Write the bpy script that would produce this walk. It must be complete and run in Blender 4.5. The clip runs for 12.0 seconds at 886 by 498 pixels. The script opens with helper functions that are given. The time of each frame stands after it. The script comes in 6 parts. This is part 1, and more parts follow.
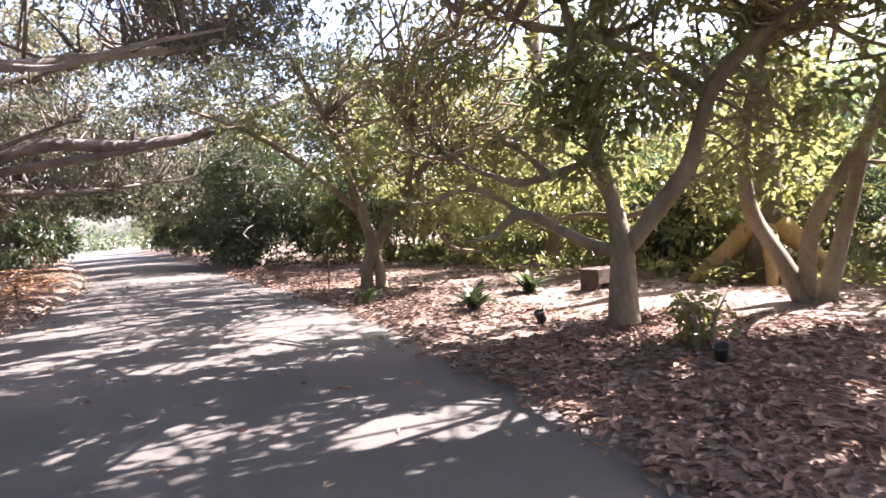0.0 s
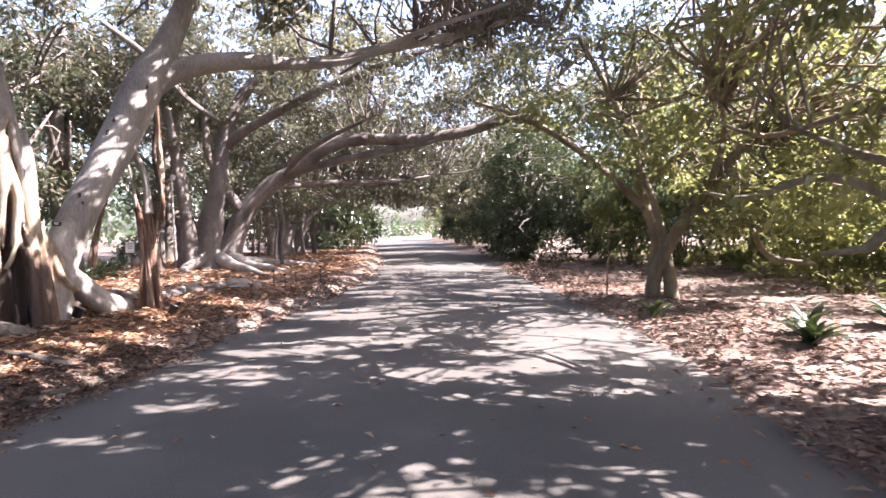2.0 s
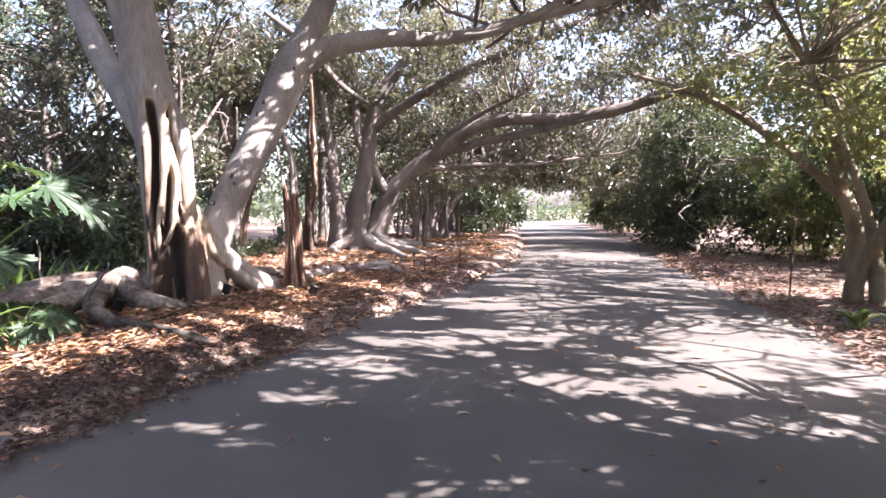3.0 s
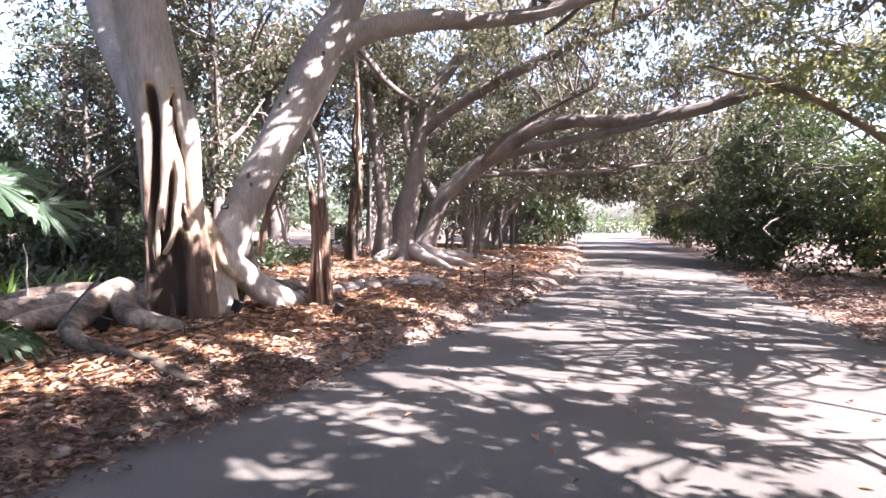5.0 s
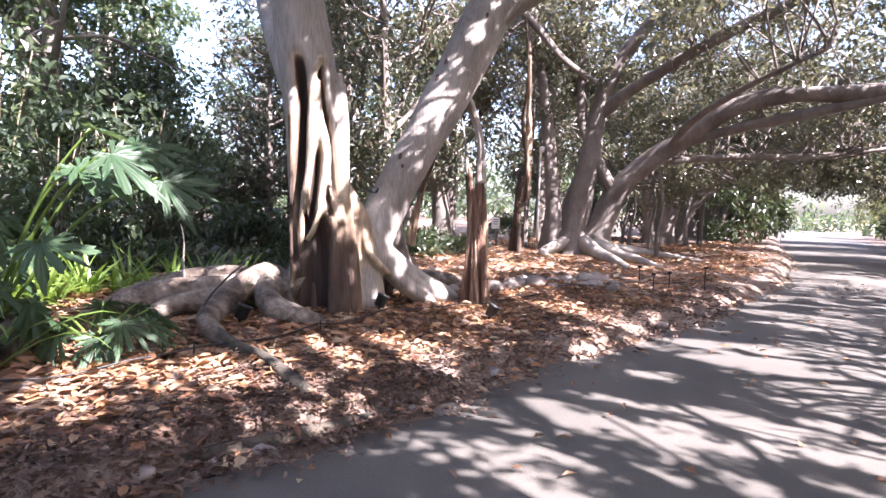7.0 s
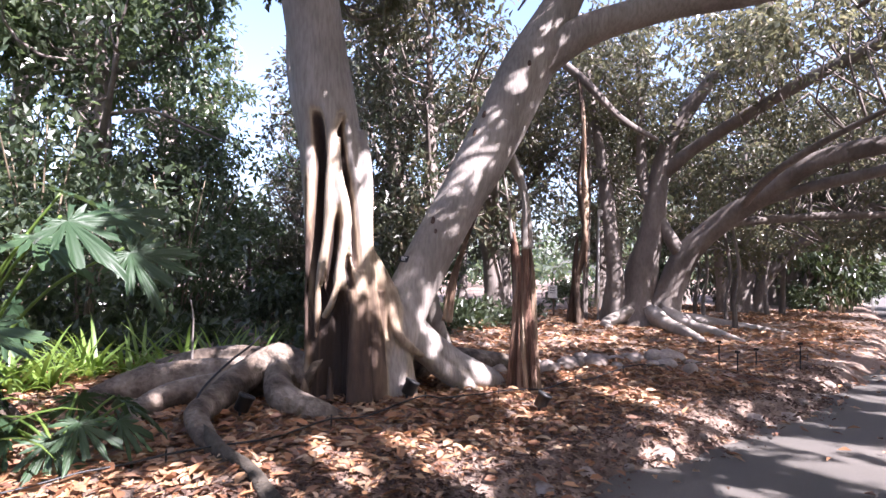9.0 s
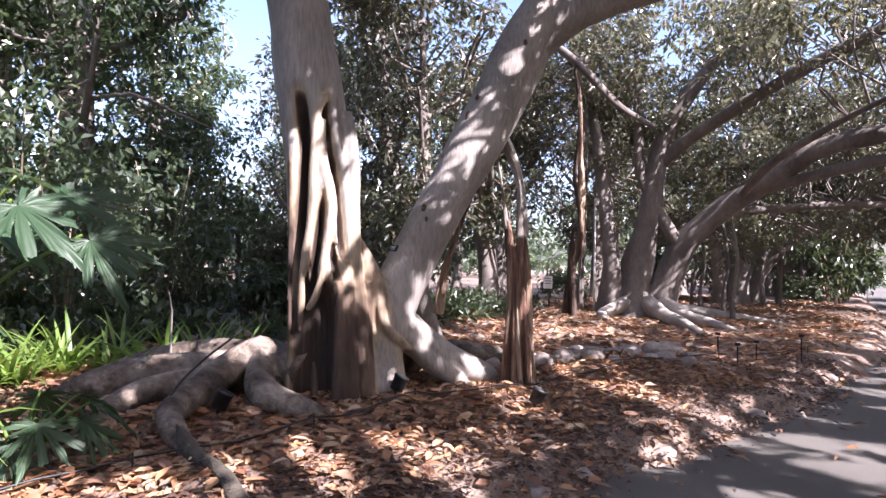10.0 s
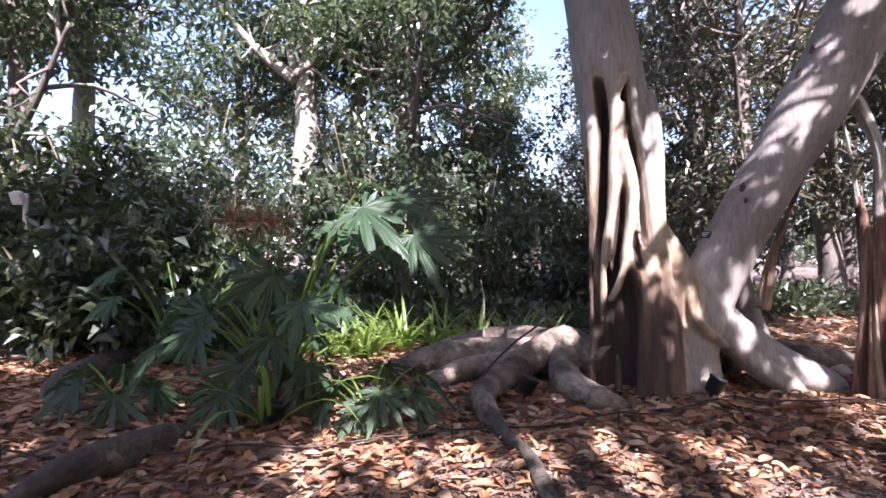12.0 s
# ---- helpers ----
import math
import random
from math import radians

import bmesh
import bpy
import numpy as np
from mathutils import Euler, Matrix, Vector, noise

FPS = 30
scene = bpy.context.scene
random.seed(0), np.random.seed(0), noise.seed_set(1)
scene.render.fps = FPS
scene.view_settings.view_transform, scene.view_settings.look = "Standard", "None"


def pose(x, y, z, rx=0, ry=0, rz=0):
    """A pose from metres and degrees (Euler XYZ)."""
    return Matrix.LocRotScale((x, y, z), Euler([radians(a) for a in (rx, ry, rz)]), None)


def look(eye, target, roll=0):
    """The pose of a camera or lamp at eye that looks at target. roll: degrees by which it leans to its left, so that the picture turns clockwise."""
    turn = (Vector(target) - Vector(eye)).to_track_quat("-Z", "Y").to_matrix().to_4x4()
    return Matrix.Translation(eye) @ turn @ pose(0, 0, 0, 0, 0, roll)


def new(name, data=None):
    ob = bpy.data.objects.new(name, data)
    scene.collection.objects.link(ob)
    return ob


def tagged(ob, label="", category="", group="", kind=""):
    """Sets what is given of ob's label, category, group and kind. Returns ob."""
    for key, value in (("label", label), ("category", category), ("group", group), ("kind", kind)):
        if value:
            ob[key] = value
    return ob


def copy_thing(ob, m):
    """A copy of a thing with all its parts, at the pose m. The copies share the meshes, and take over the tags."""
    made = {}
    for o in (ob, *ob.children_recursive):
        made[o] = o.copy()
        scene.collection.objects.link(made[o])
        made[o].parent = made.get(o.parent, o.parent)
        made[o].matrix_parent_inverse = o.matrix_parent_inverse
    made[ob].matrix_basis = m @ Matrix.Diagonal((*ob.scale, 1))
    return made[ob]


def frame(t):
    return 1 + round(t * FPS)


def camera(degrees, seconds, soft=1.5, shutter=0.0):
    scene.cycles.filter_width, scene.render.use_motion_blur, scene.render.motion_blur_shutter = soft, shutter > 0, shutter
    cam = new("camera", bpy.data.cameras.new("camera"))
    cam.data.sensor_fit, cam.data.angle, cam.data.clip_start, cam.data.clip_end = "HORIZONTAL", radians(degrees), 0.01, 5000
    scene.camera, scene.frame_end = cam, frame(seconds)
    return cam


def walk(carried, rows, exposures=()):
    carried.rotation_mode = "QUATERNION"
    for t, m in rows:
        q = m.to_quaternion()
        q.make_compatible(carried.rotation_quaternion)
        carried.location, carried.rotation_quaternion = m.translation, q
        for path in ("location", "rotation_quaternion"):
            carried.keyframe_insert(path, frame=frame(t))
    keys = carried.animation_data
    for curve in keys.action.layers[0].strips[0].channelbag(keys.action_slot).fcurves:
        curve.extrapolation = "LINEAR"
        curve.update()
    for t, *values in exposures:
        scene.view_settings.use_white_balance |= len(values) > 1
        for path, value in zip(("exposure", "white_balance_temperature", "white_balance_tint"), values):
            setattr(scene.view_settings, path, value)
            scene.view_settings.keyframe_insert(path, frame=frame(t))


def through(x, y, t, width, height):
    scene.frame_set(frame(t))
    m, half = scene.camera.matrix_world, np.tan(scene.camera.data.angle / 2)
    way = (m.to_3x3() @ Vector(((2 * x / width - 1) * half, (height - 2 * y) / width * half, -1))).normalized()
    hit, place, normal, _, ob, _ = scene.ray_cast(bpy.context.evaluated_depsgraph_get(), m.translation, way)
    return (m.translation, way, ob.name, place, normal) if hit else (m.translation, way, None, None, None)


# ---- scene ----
cam = camera(74.2, 12.0, soft=1.5, shutter=0.25)
METRES, EYE, TILT, LEAN, TURN = 6.4, 1.6, -3.15, 3.55, -32.3
ROWS = [
    (0.0, 0.0, 0.0, 0.0, 0.0, 0.0, -0.0),
    (0.5, -0.0095, 0.0508, 0.0023, 5.47, -0.41, -1.67),
    (1.0, -0.0291, 0.1042, 0.0053, 12.17, -0.88, -1.24),
    (1.5, -0.0376, 0.1665, 0.0098, 20.14, -0.83, -2.62),
    (2.0, -0.0607, 0.2202, 0.0086, 26.4, -1.2, -3.18),
    (2.5, -0.089, 0.2652, 0.0112, 32.55, -2.4, -2.47),
    (3.0, -0.1158, 0.3229, 0.012, 40.57, -3.71, -4.31),
    (5.0, -0.2543, 0.5108, 0.0116, 46.08, -3.24, -5.27),
    (5.5, -0.2865, 0.5492, 0.0056, 55.19, -6.31, -6.1),
    (6.0, -0.3205, 0.5718, 0.003, 62.47, -9.13, -5.16),
    (6.5, -0.3618, 0.5936, 0.0041, 59.77, -7.09, -4.87),
    (7.0, -0.3965, 0.6354, 0.0072, 62.75, -5.94, -6.29),
    (7.5, -0.4304, 0.6619, 0.0056, 65.46, -7.2, -4.93),
    (9.5, -0.538, 0.7499, 0.0105, 68.75, 1.37, -5.8),
    (10.0, -0.5546, 0.7578, 0.0084, 68.13, -0.82, -5.45),
    (10.5, -0.5593, 0.7657, 0.0081, 74.05, -1.35, -4.37),
    (11.0, -0.5641, 0.7654, 0.0075, 82.24, -2.03, -3.72),
    (11.5, -0.5685, 0.7626, 0.007, 91.5, -3.1, -3.53),
    (12.0, -0.5689, 0.7642, 0.0073, 97.22, -3.97, -2.95),
]
EXPOSURES = [(0.0, 2.97, 6300, 27), (1.0, 2.88, 6250, 27), (3.0, 2.92, 6200, 28), (5.0, 3.02, 6100, 28), (7.7, 2.9, 6000, 28), (9.4, 2.34, 5950, 29), (10.5, 2.26, 5950, 28), (12.0, 2.24, 5900, 31)]
walk(cam, [(t, pose(0, 0, EYE, TILT, LEAN, TURN) @ pose(METRES * x, METRES * y, METRES * z, 90 + pitch, roll, yaw)) for t, x, y, z, yaw, pitch, roll in ROWS], EXPOSURES)

# ---- world and sun ----
SUN_AZ, SUN_EL = -10.0, 44.0   # azimuth from +x towards +y
world = bpy.data.worlds.new("sky")
scene.world = world
world.use_nodes = True
wn = world.node_tree.nodes
sky = wn.new("ShaderNodeTexSky")
sky.sky_type = "NISHITA"
sky.sun_disc = False
sky.sun_elevation = radians(SUN_EL)
sky.sun_rotation = radians(90 - SUN_AZ)
sky.air_density, sky.dust_density = 1.0, 3.0
wn["Background"].inputs["Strength"].default_value = 0.1
world.node_tree.links.new(sky.outputs["Color"], wn["Background"].inputs["Color"])
sun = new("sun", bpy.data.lights.new("sun", "SUN"))
sun.data.energy, sun.data.angle, sun.data.color = 5.0, radians(0.4), (1.0, 0.95, 0.88)
away = Vector((math.cos(radians(SUN_AZ)) * math.cos(radians(SUN_EL)), math.sin(radians(SUN_AZ)) * math.cos(radians(SUN_EL)), math.sin(radians(SUN_EL))))
sun.matrix_world = look(away * 60, (0, 0, 0))


# ---- materials ----
def material(name, rough=0.8):
    m = bpy.data.materials.new(name)
    m.use_nodes = True
    b = m.node_tree.nodes["Principled BSDF"]
    b.inputs["Roughness"].default_value = rough
    return m, m.node_tree.nodes, m.node_tree.links, b


def ramp(n, stops):
    r = n.new("ShaderNodeValToRGB")
    e = r.color_ramp.elements
    while len(e) < len(stops):
        e.new(0.5)
    for i, (p, c) in enumerate(stops):
        e[i].position, e[i].color = p, (*c, 1)
    return r


def noise_node(n, l, scale, detail=6, stretch=None, coord="Object"):
    t = n.new("ShaderNodeTexCoord")
    x = n.new("ShaderNodeTexNoise")
    x.inputs["Scale"].default_value, x.inputs["Detail"].default_value = scale, detail
    if stretch:
        mp = n.new("ShaderNodeMapping")
        mp.inputs["Scale"].default_value = stretch
        l.new(t.outputs[coord], mp.inputs["Vector"])
        l.new(mp.outputs["Vector"], x.inputs["Vector"])
    else:
        l.new(t.outputs[coord], x.inputs["Vector"])
    return x


def mixed(n, l, a, b, fac, kind="MIX"):
    x = n.new("ShaderNodeMix")
    x.data_type, x.blend_type = "RGBA", kind
    for sock, v in ((x.inputs[0], fac), (x.inputs[6], a), (x.inputs[7], b)):
        if isinstance(v, (int, float)):
            sock.default_value = v
        elif isinstance(v, tuple):
            sock.default_value = (*v, 1)
        else:
            l.new(v, sock)
    return x.outputs[2]


def bump(n, l, b, height, strength=0.4, dist=0.02):
    x = n.new("ShaderNodeBump")
    x.inputs["Strength"].default_value, x.inputs["Distance"].default_value = strength, dist
    l.new(height, x.inputs["Height"])
    l.new(x.outputs["Normal"], b.inputs["Normal"])


def two_scale(name, stops_big, stops_fine, big, fine, rough=0.9, blend="MULTIPLY", fac=0.7, stretch=None, bump_s=0.5, bump_d=0.02):
    """A surface whose colour varies at two scales, with relief from the finer one."""
    m, n, l, b = material(name, rough)
    a = noise_node(n, l, big, 5, stretch)
    f = noise_node(n, l, fine, 8, stretch)
    ra, rf = ramp(n, stops_big), ramp(n, stops_fine)
    l.new(a.outputs["Fac"], ra.inputs[0])
    l.new(f.outputs["Fac"], rf.inputs[0])
    l.new(mixed(n, l, ra.outputs[0], rf.outputs[0], fac, blend), b.inputs["Base Color"])
    bump(n, l, b, f.outputs["Fac"], bump_s, bump_d)
    return m


def leaf_material(name, colours, rough=0.38, through=0.4, glow=(0.35, 0.5, 0.06), spec=0.5):
    """A leaf, its colour varied leaf by leaf; light passes through it."""
    m, n, l, b = material(name, rough)
    b.inputs["Specular IOR Level"].default_value = spec
    g = n.new("ShaderNodeNewGeometry")
    o = n.new("ShaderNodeObjectInfo")
    add = n.new("ShaderNodeMath")
    add.operation = "ADD"
    l.new(g.outputs["Random Per Island"], add.inputs[0])
    l.new(o.outputs["Random"], add.inputs[1])
    fr = n.new("ShaderNodeMath")
    fr.operation = "FRACT"
    l.new(add.outputs[0], fr.inputs[0])
    r = ramp(n, [(i / max(1, len(colours) - 1), c) for i, c in enumerate(colours)])
    l.new(fr.outputs[0], r.inputs[0])
    l.new(r.outputs[0], b.inputs["Base Color"])
    t = n.new("ShaderNodeBsdfTranslucent")
    l.new(mixed(n, l, r.outputs[0], glow, 0.45), t.inputs["Color"])
    mx = n.new("ShaderNodeMixShader")
    mx.inputs[0].default_value = through
    l.new(b.outputs[0], mx.inputs[1])
    l.new(t.outputs[0], mx.inputs[2])
    l.new(mx.outputs[0], n["Material Output"].inputs["Surface"])
    return m


ASPHALT = two_scale("asphalt", [(0.3, (0.09, 0.082, 0.07)), (0.7, (0.14, 0.127, 0.108))], [(0.3, (0.55, 0.55, 0.55)), (0.72, (1, 1, 1))], 0.5, 90, 0.9, bump_s=0.5, bump_d=0.006)
SOIL = two_scale("litter_soil", [(0.3, (0.13, 0.088, 0.066)), (0.5, (0.23, 0.168, 0.13)), (0.72, (0.36, 0.285, 0.23))], [(0.25, (0.4, 0.35, 0.3)), (0.7, (1, 1, 1))], 1.4, 30, 0.95, bump_s=0.9, bump_d=0.04)
BARK = two_scale("pale_fig_bark", [(0.28, (0.20, 0.176, 0.15)), (0.5, (0.31, 0.276, 0.24)), (0.75, (0.44, 0.398, 0.35))], [(0.3, (0.72, 0.7, 0.68)), (0.6, (1, 1, 1))], 2.2, 22, 0.75, stretch=(1, 1, 0.55), bump_s=0.35, bump_d=0.015)
STAINED = two_scale("stained_grey_brown_bark", [(0.34, (0.03, 0.019, 0.013)), (0.5, (0.085, 0.056, 0.038)), (0.72, (0.20, 0.145, 0.10))], [(0.3, (0.6, 0.56, 0.52)), (0.62, (1, 1, 1))], 3.2, 20, 0.85, stretch=(1.6, 1.6, 0.4), bump_s=0.6, bump_d=0.025)
ROOT_BARK = two_scale("brownish_root_bark", [(0.36, (0.05, 0.036, 0.025)), (0.48, (0.13, 0.1, 0.073)), (0.58, (0.2, 0.163, 0.127)), (0.72, (0.31, 0.262, 0.212))], [(0.32, (0.45, 0.41, 0.37)), (0.6, (1, 1, 1))], 3.6, 19, 0.85, bump_s=1.0, bump_d=0.035)
BARK_DARK = two_scale("dark_fig_bark", [(0.3, (0.10, 0.085, 0.075)), (0.7, (0.22, 0.19, 0.165))], [(0.3, (0.6, 0.58, 0.55)), (0.65, (1, 1, 1))], 2.0, 18, 0.85, stretch=(1, 1, 0.4), bump_s=0.5, bump_d=0.02)
BARK_BROWN = two_scale("olive_brown_bark", [(0.3, (0.125, 0.10, 0.062)), (0.7, (0.26, 0.215, 0.14))], [(0.3, (0.6, 0.58, 0.55)), (0.65, (1, 1, 1))], 3.0, 26, 0.85, stretch=(1, 1, 0.4), bump_s=0.5, bump_d=0.02)
DECAY = two_scale("dark_hollow_wood", [(0.3, (0.035, 0.02, 0.014)), (0.7, (0.11, 0.065, 0.045))], [(0.3, (0.5, 0.45, 0.4)), (0.62, (1, 1, 1))], 3, 20, 0.9, stretch=(2.5, 2.5, 0.35), bump_s=0.8, bump_d=0.03)
OCHRE = two_scale("ochre_bark", [(0.3, (0.30, 0.19, 0.07)), (0.7, (0.48, 0.33, 0.14))], [(0.3, (0.6, 0.55, 0.5)), (0.62, (1, 1, 1))], 3, 20, 0.85, stretch=(1, 1, 0.5), bump_s=0.5)
SCAR = two_scale("weathered_root_wood", [(0.36, (0.07, 0.04, 0.027)), (0.5, (0.24, 0.155, 0.10)), (0.66, (0.46, 0.37, 0.26))], [(0.3, (0.55, 0.5, 0.45)), (0.62, (1, 1, 1))], 2.6, 16, 0.8, stretch=(2.2, 2.2, 0.35), bump_s=0.8, bump_d=0.03)
ROOT_RED = two_scale("reddish_fibrous_root", [(0.34, (0.05, 0.025, 0.017)), (0.5, (0.19, 0.10, 0.065)), (0.66, (0.36, 0.25, 0.18))], [(0.3, (0.5, 0.45, 0.4)), (0.62, (1, 1, 1))], 3, 24, 0.85, stretch=(3, 3, 0.3), bump_s=0.9, bump_d=0.03)
STONE = two_scale("grey_stone", [(0.3, (0.19, 0.155, 0.13)), (0.7, (0.38, 0.33, 0.29))], [(0.3, (0.6, 0.58, 0.56)), (0.65, (1, 1, 1))], 2.5, 20, 0.9, bump_s=0.6, bump_d=0.02)
BLACK = two_scale("black_plastic", [(0.3, (0.005, 0.005, 0.005)), (0.7, (0.012, 0.012, 0.012))], [(0.3, (0.7, 0.7, 0.7)), (0.6, (1, 1, 1))], 3, 40, 0.5, bump_s=0.1)
METAL = two_scale("galvanised_pole", [(0.3, (0.45, 0.45, 0.44)), (0.7, (0.6, 0.6, 0.58))], [(0.3, (0.7, 0.7, 0.7)), (0.6, (1, 1, 1))], 3, 40, 0.45, bump_s=0.1)
WHITE = two_scale("white_paint", [(0.3, (0.7, 0.7, 0.68)), (0.7, (0.82, 0.82, 0.8))], [(0.3, (0.85, 0.85, 0.85)), (0.6, (1, 1, 1))], 3, 40, 0.5, bump_s=0.1)
TIMBER = two_scale("weathered_timber", [(0.3, (0.07, 0.048, 0.035)), (0.7, (0.15, 0.105, 0.075))], [(0.3, (0.6, 0.58, 0.55)), (0.65, (1, 1, 1))], 2, 30, 0.85, stretch=(0.3, 2, 2), bump_s=0.4)
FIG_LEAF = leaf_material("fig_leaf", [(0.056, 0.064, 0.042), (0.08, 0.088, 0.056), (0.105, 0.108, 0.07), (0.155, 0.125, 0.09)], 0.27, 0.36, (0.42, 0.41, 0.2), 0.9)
# darker copy of the fig leaf: the woods' shade is put into its colour
SHADED_LEAF = leaf_material("shaded_fig_leaf", [(0.028, 0.04, 0.024), (0.045, 0.058, 0.034), (0.07, 0.075, 0.045), (0.10, 0.075, 0.055)], 0.3, 0.22, (0.32, 0.32, 0.14), 0.7)
LIME_LEAF = leaf_material("lime_leaf", [(0.06, 0.08, 0.03), (0.085, 0.11, 0.04), (0.11, 0.13, 0.045), (0.15, 0.14, 0.06)], 0.34, 0.47, (0.56, 0.55, 0.17), 0.65)
DARK_LEAF = leaf_material("dark_leaf", [(0.022, 0.034, 0.02), (0.035, 0.05, 0.026), (0.05, 0.065, 0.032)], 0.35, 0.2, (0.2, 0.3, 0.06))
GREEN_LEAF = leaf_material("green_leaf", [(0.034, 0.053, 0.034), (0.06, 0.083, 0.052), (0.095, 0.118, 0.072)], 0.25, 0.4, (0.3, 0.42, 0.14), 0.9)
BROAD_LEAF = leaf_material("broad_leaf", [(0.024, 0.05, 0.024), (0.042, 0.078, 0.036)], 0.45, 0.2, (0.35, 0.5, 0.14), 0.3)
STRAP_LEAF = leaf_material("strap_leaf", [(0.09, 0.15, 0.035), (0.15, 0.23, 0.05)], 0.38, 0.4, (0.5, 0.7, 0.08))
MOSS = two_scale("mossy_log_bark", [(0.3, (0.035, 0.028, 0.02)), (0.7, (0.09, 0.075, 0.055))], [(0.3, (0.5, 0.5, 0.45)), (0.65, (1, 1, 1))], 3, 22, 0.95, bump_s=0.8, bump_d=0.03)
LITTER = leaf_material("dry_leaf", [(0.10, 0.048, 0.03), (0.235, 0.112, 0.058), (0.36, 0.185, 0.088), (0.41, 0.27, 0.155), (0.15, 0.075, 0.048), (0.46, 0.35, 0.225)], 0.6, 0.12, (0.5, 0.22, 0.06), 0.35)
MULCH = leaf_material("dull_brown_mulch", [(0.10, 0.062, 0.046), (0.17, 0.104, 0.074), (0.25, 0.16, 0.116), (0.13, 0.073, 0.054), (0.34, 0.25, 0.19)], 0.8, 0.05, (0.4, 0.2, 0.08), 0.2)
CHIPS = leaf_material("dark_bark_chips", [(0.05, 0.032, 0.024), (0.09, 0.055, 0.04), (0.14, 0.09, 0.066), (0.06, 0.036, 0.028), (0.22, 0.155, 0.115)], 0.85, 0.03, (0.4, 0.2, 0.08), 0.2)



def worn_shaded_bark():
    """Pale bark that turns to cream inner bark, stained bark and the painted shade of the hollows as the mesh's tone
    value rises.
    """
    m, n, l, b = material("worn_shaded_fig_bark", 0.78)
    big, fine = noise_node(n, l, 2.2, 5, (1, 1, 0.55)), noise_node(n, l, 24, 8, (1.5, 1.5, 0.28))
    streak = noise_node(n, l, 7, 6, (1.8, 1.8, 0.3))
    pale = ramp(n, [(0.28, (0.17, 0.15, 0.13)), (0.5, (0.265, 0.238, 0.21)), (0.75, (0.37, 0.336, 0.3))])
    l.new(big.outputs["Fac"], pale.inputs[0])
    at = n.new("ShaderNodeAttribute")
    at.attribute_name = "wear_shade"
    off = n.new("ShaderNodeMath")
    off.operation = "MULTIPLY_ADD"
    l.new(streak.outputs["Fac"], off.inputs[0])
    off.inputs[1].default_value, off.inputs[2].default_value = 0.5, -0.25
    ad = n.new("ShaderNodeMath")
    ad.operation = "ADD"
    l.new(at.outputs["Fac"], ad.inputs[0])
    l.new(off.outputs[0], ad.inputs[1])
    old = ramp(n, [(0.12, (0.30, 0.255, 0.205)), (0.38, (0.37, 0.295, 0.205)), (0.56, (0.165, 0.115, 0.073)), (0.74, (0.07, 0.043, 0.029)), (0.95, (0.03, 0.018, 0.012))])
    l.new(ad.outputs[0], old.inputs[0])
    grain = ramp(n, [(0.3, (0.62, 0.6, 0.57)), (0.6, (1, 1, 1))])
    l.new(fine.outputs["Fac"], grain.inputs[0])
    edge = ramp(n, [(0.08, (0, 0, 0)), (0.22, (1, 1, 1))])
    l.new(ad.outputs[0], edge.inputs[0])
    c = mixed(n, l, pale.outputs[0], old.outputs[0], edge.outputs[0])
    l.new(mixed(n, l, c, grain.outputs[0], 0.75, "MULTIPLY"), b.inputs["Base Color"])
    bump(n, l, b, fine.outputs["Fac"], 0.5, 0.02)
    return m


WORN_SHADED = worn_shaded_bark()


# ---- mesh helpers ----
def raw_mesh(name, verts, faces, mat, smooth=True):
    """A mesh from arrays; faces is an (n, k) array of one corner count, or a list of such arrays."""
    me = bpy.data.meshes.new(name)
    groups = faces if isinstance(faces, list) else [faces]
    groups = [np.asarray(g, dtype=np.int32) for g in groups if len(g)]
    me.vertices.add(len(verts))
    me.vertices.foreach_set("co", np.asarray(verts, dtype=np.float32).ravel())
    loops = np.concatenate([g.ravel() for g in groups])
    sizes = np.concatenate([np.full(len(g), g.shape[1], dtype=np.int32) for g in groups])
    me.loops.add(len(loops))
    me.loops.foreach_set("vertex_index", loops)
    me.polygons.add(len(sizes))
    me.polygons.foreach_set("loop_start", np.concatenate(([0], np.cumsum(sizes)[:-1])).astype(np.int32))
    me.polygons.foreach_set("use_smooth", np.full(len(sizes), smooth))
    me.update(calc_edges=True)
    me.validate()
    me.materials.append(mat)
    return me


def part_of(name, me, parent=None, label="", m=None):
    ob = new(name, me)
    if parent is not None:
        ob.parent = parent
    if m is not None:
        ob.matrix_basis = m
    return tagged(ob, label)


def smooth_path(pts, step=0.12):
    """Catmull-Rom through rows (x, y, z, radius), resampled."""
    p = np.array(pts, dtype=float)
    p = np.vstack([2 * p[0] - p[1], p, 2 * p[-1] - p[-2]])
    out = []
    for i in range(1, len(p) - 2):
        n = max(2, int(np.linalg.norm(p[i + 1, :3] - p[i, :3]) / step))
        t = np.linspace(0, 1, n, endpoint=False)[:, None]
        a, b, c, d = p[i - 1], p[i], p[i + 1], p[i + 2]
        out.append(0.5 * ((2 * b) + (-a + c) * t + (2 * a - 5 * b + 4 * c - d) * t ** 2 + (-a + 3 * b - 3 * c + d) * t ** 3))
    out.append(p[-2][None])
    q = np.vstack(out)
    q[:, 3] = np.maximum(q[:, 3], 0.003)
    return q


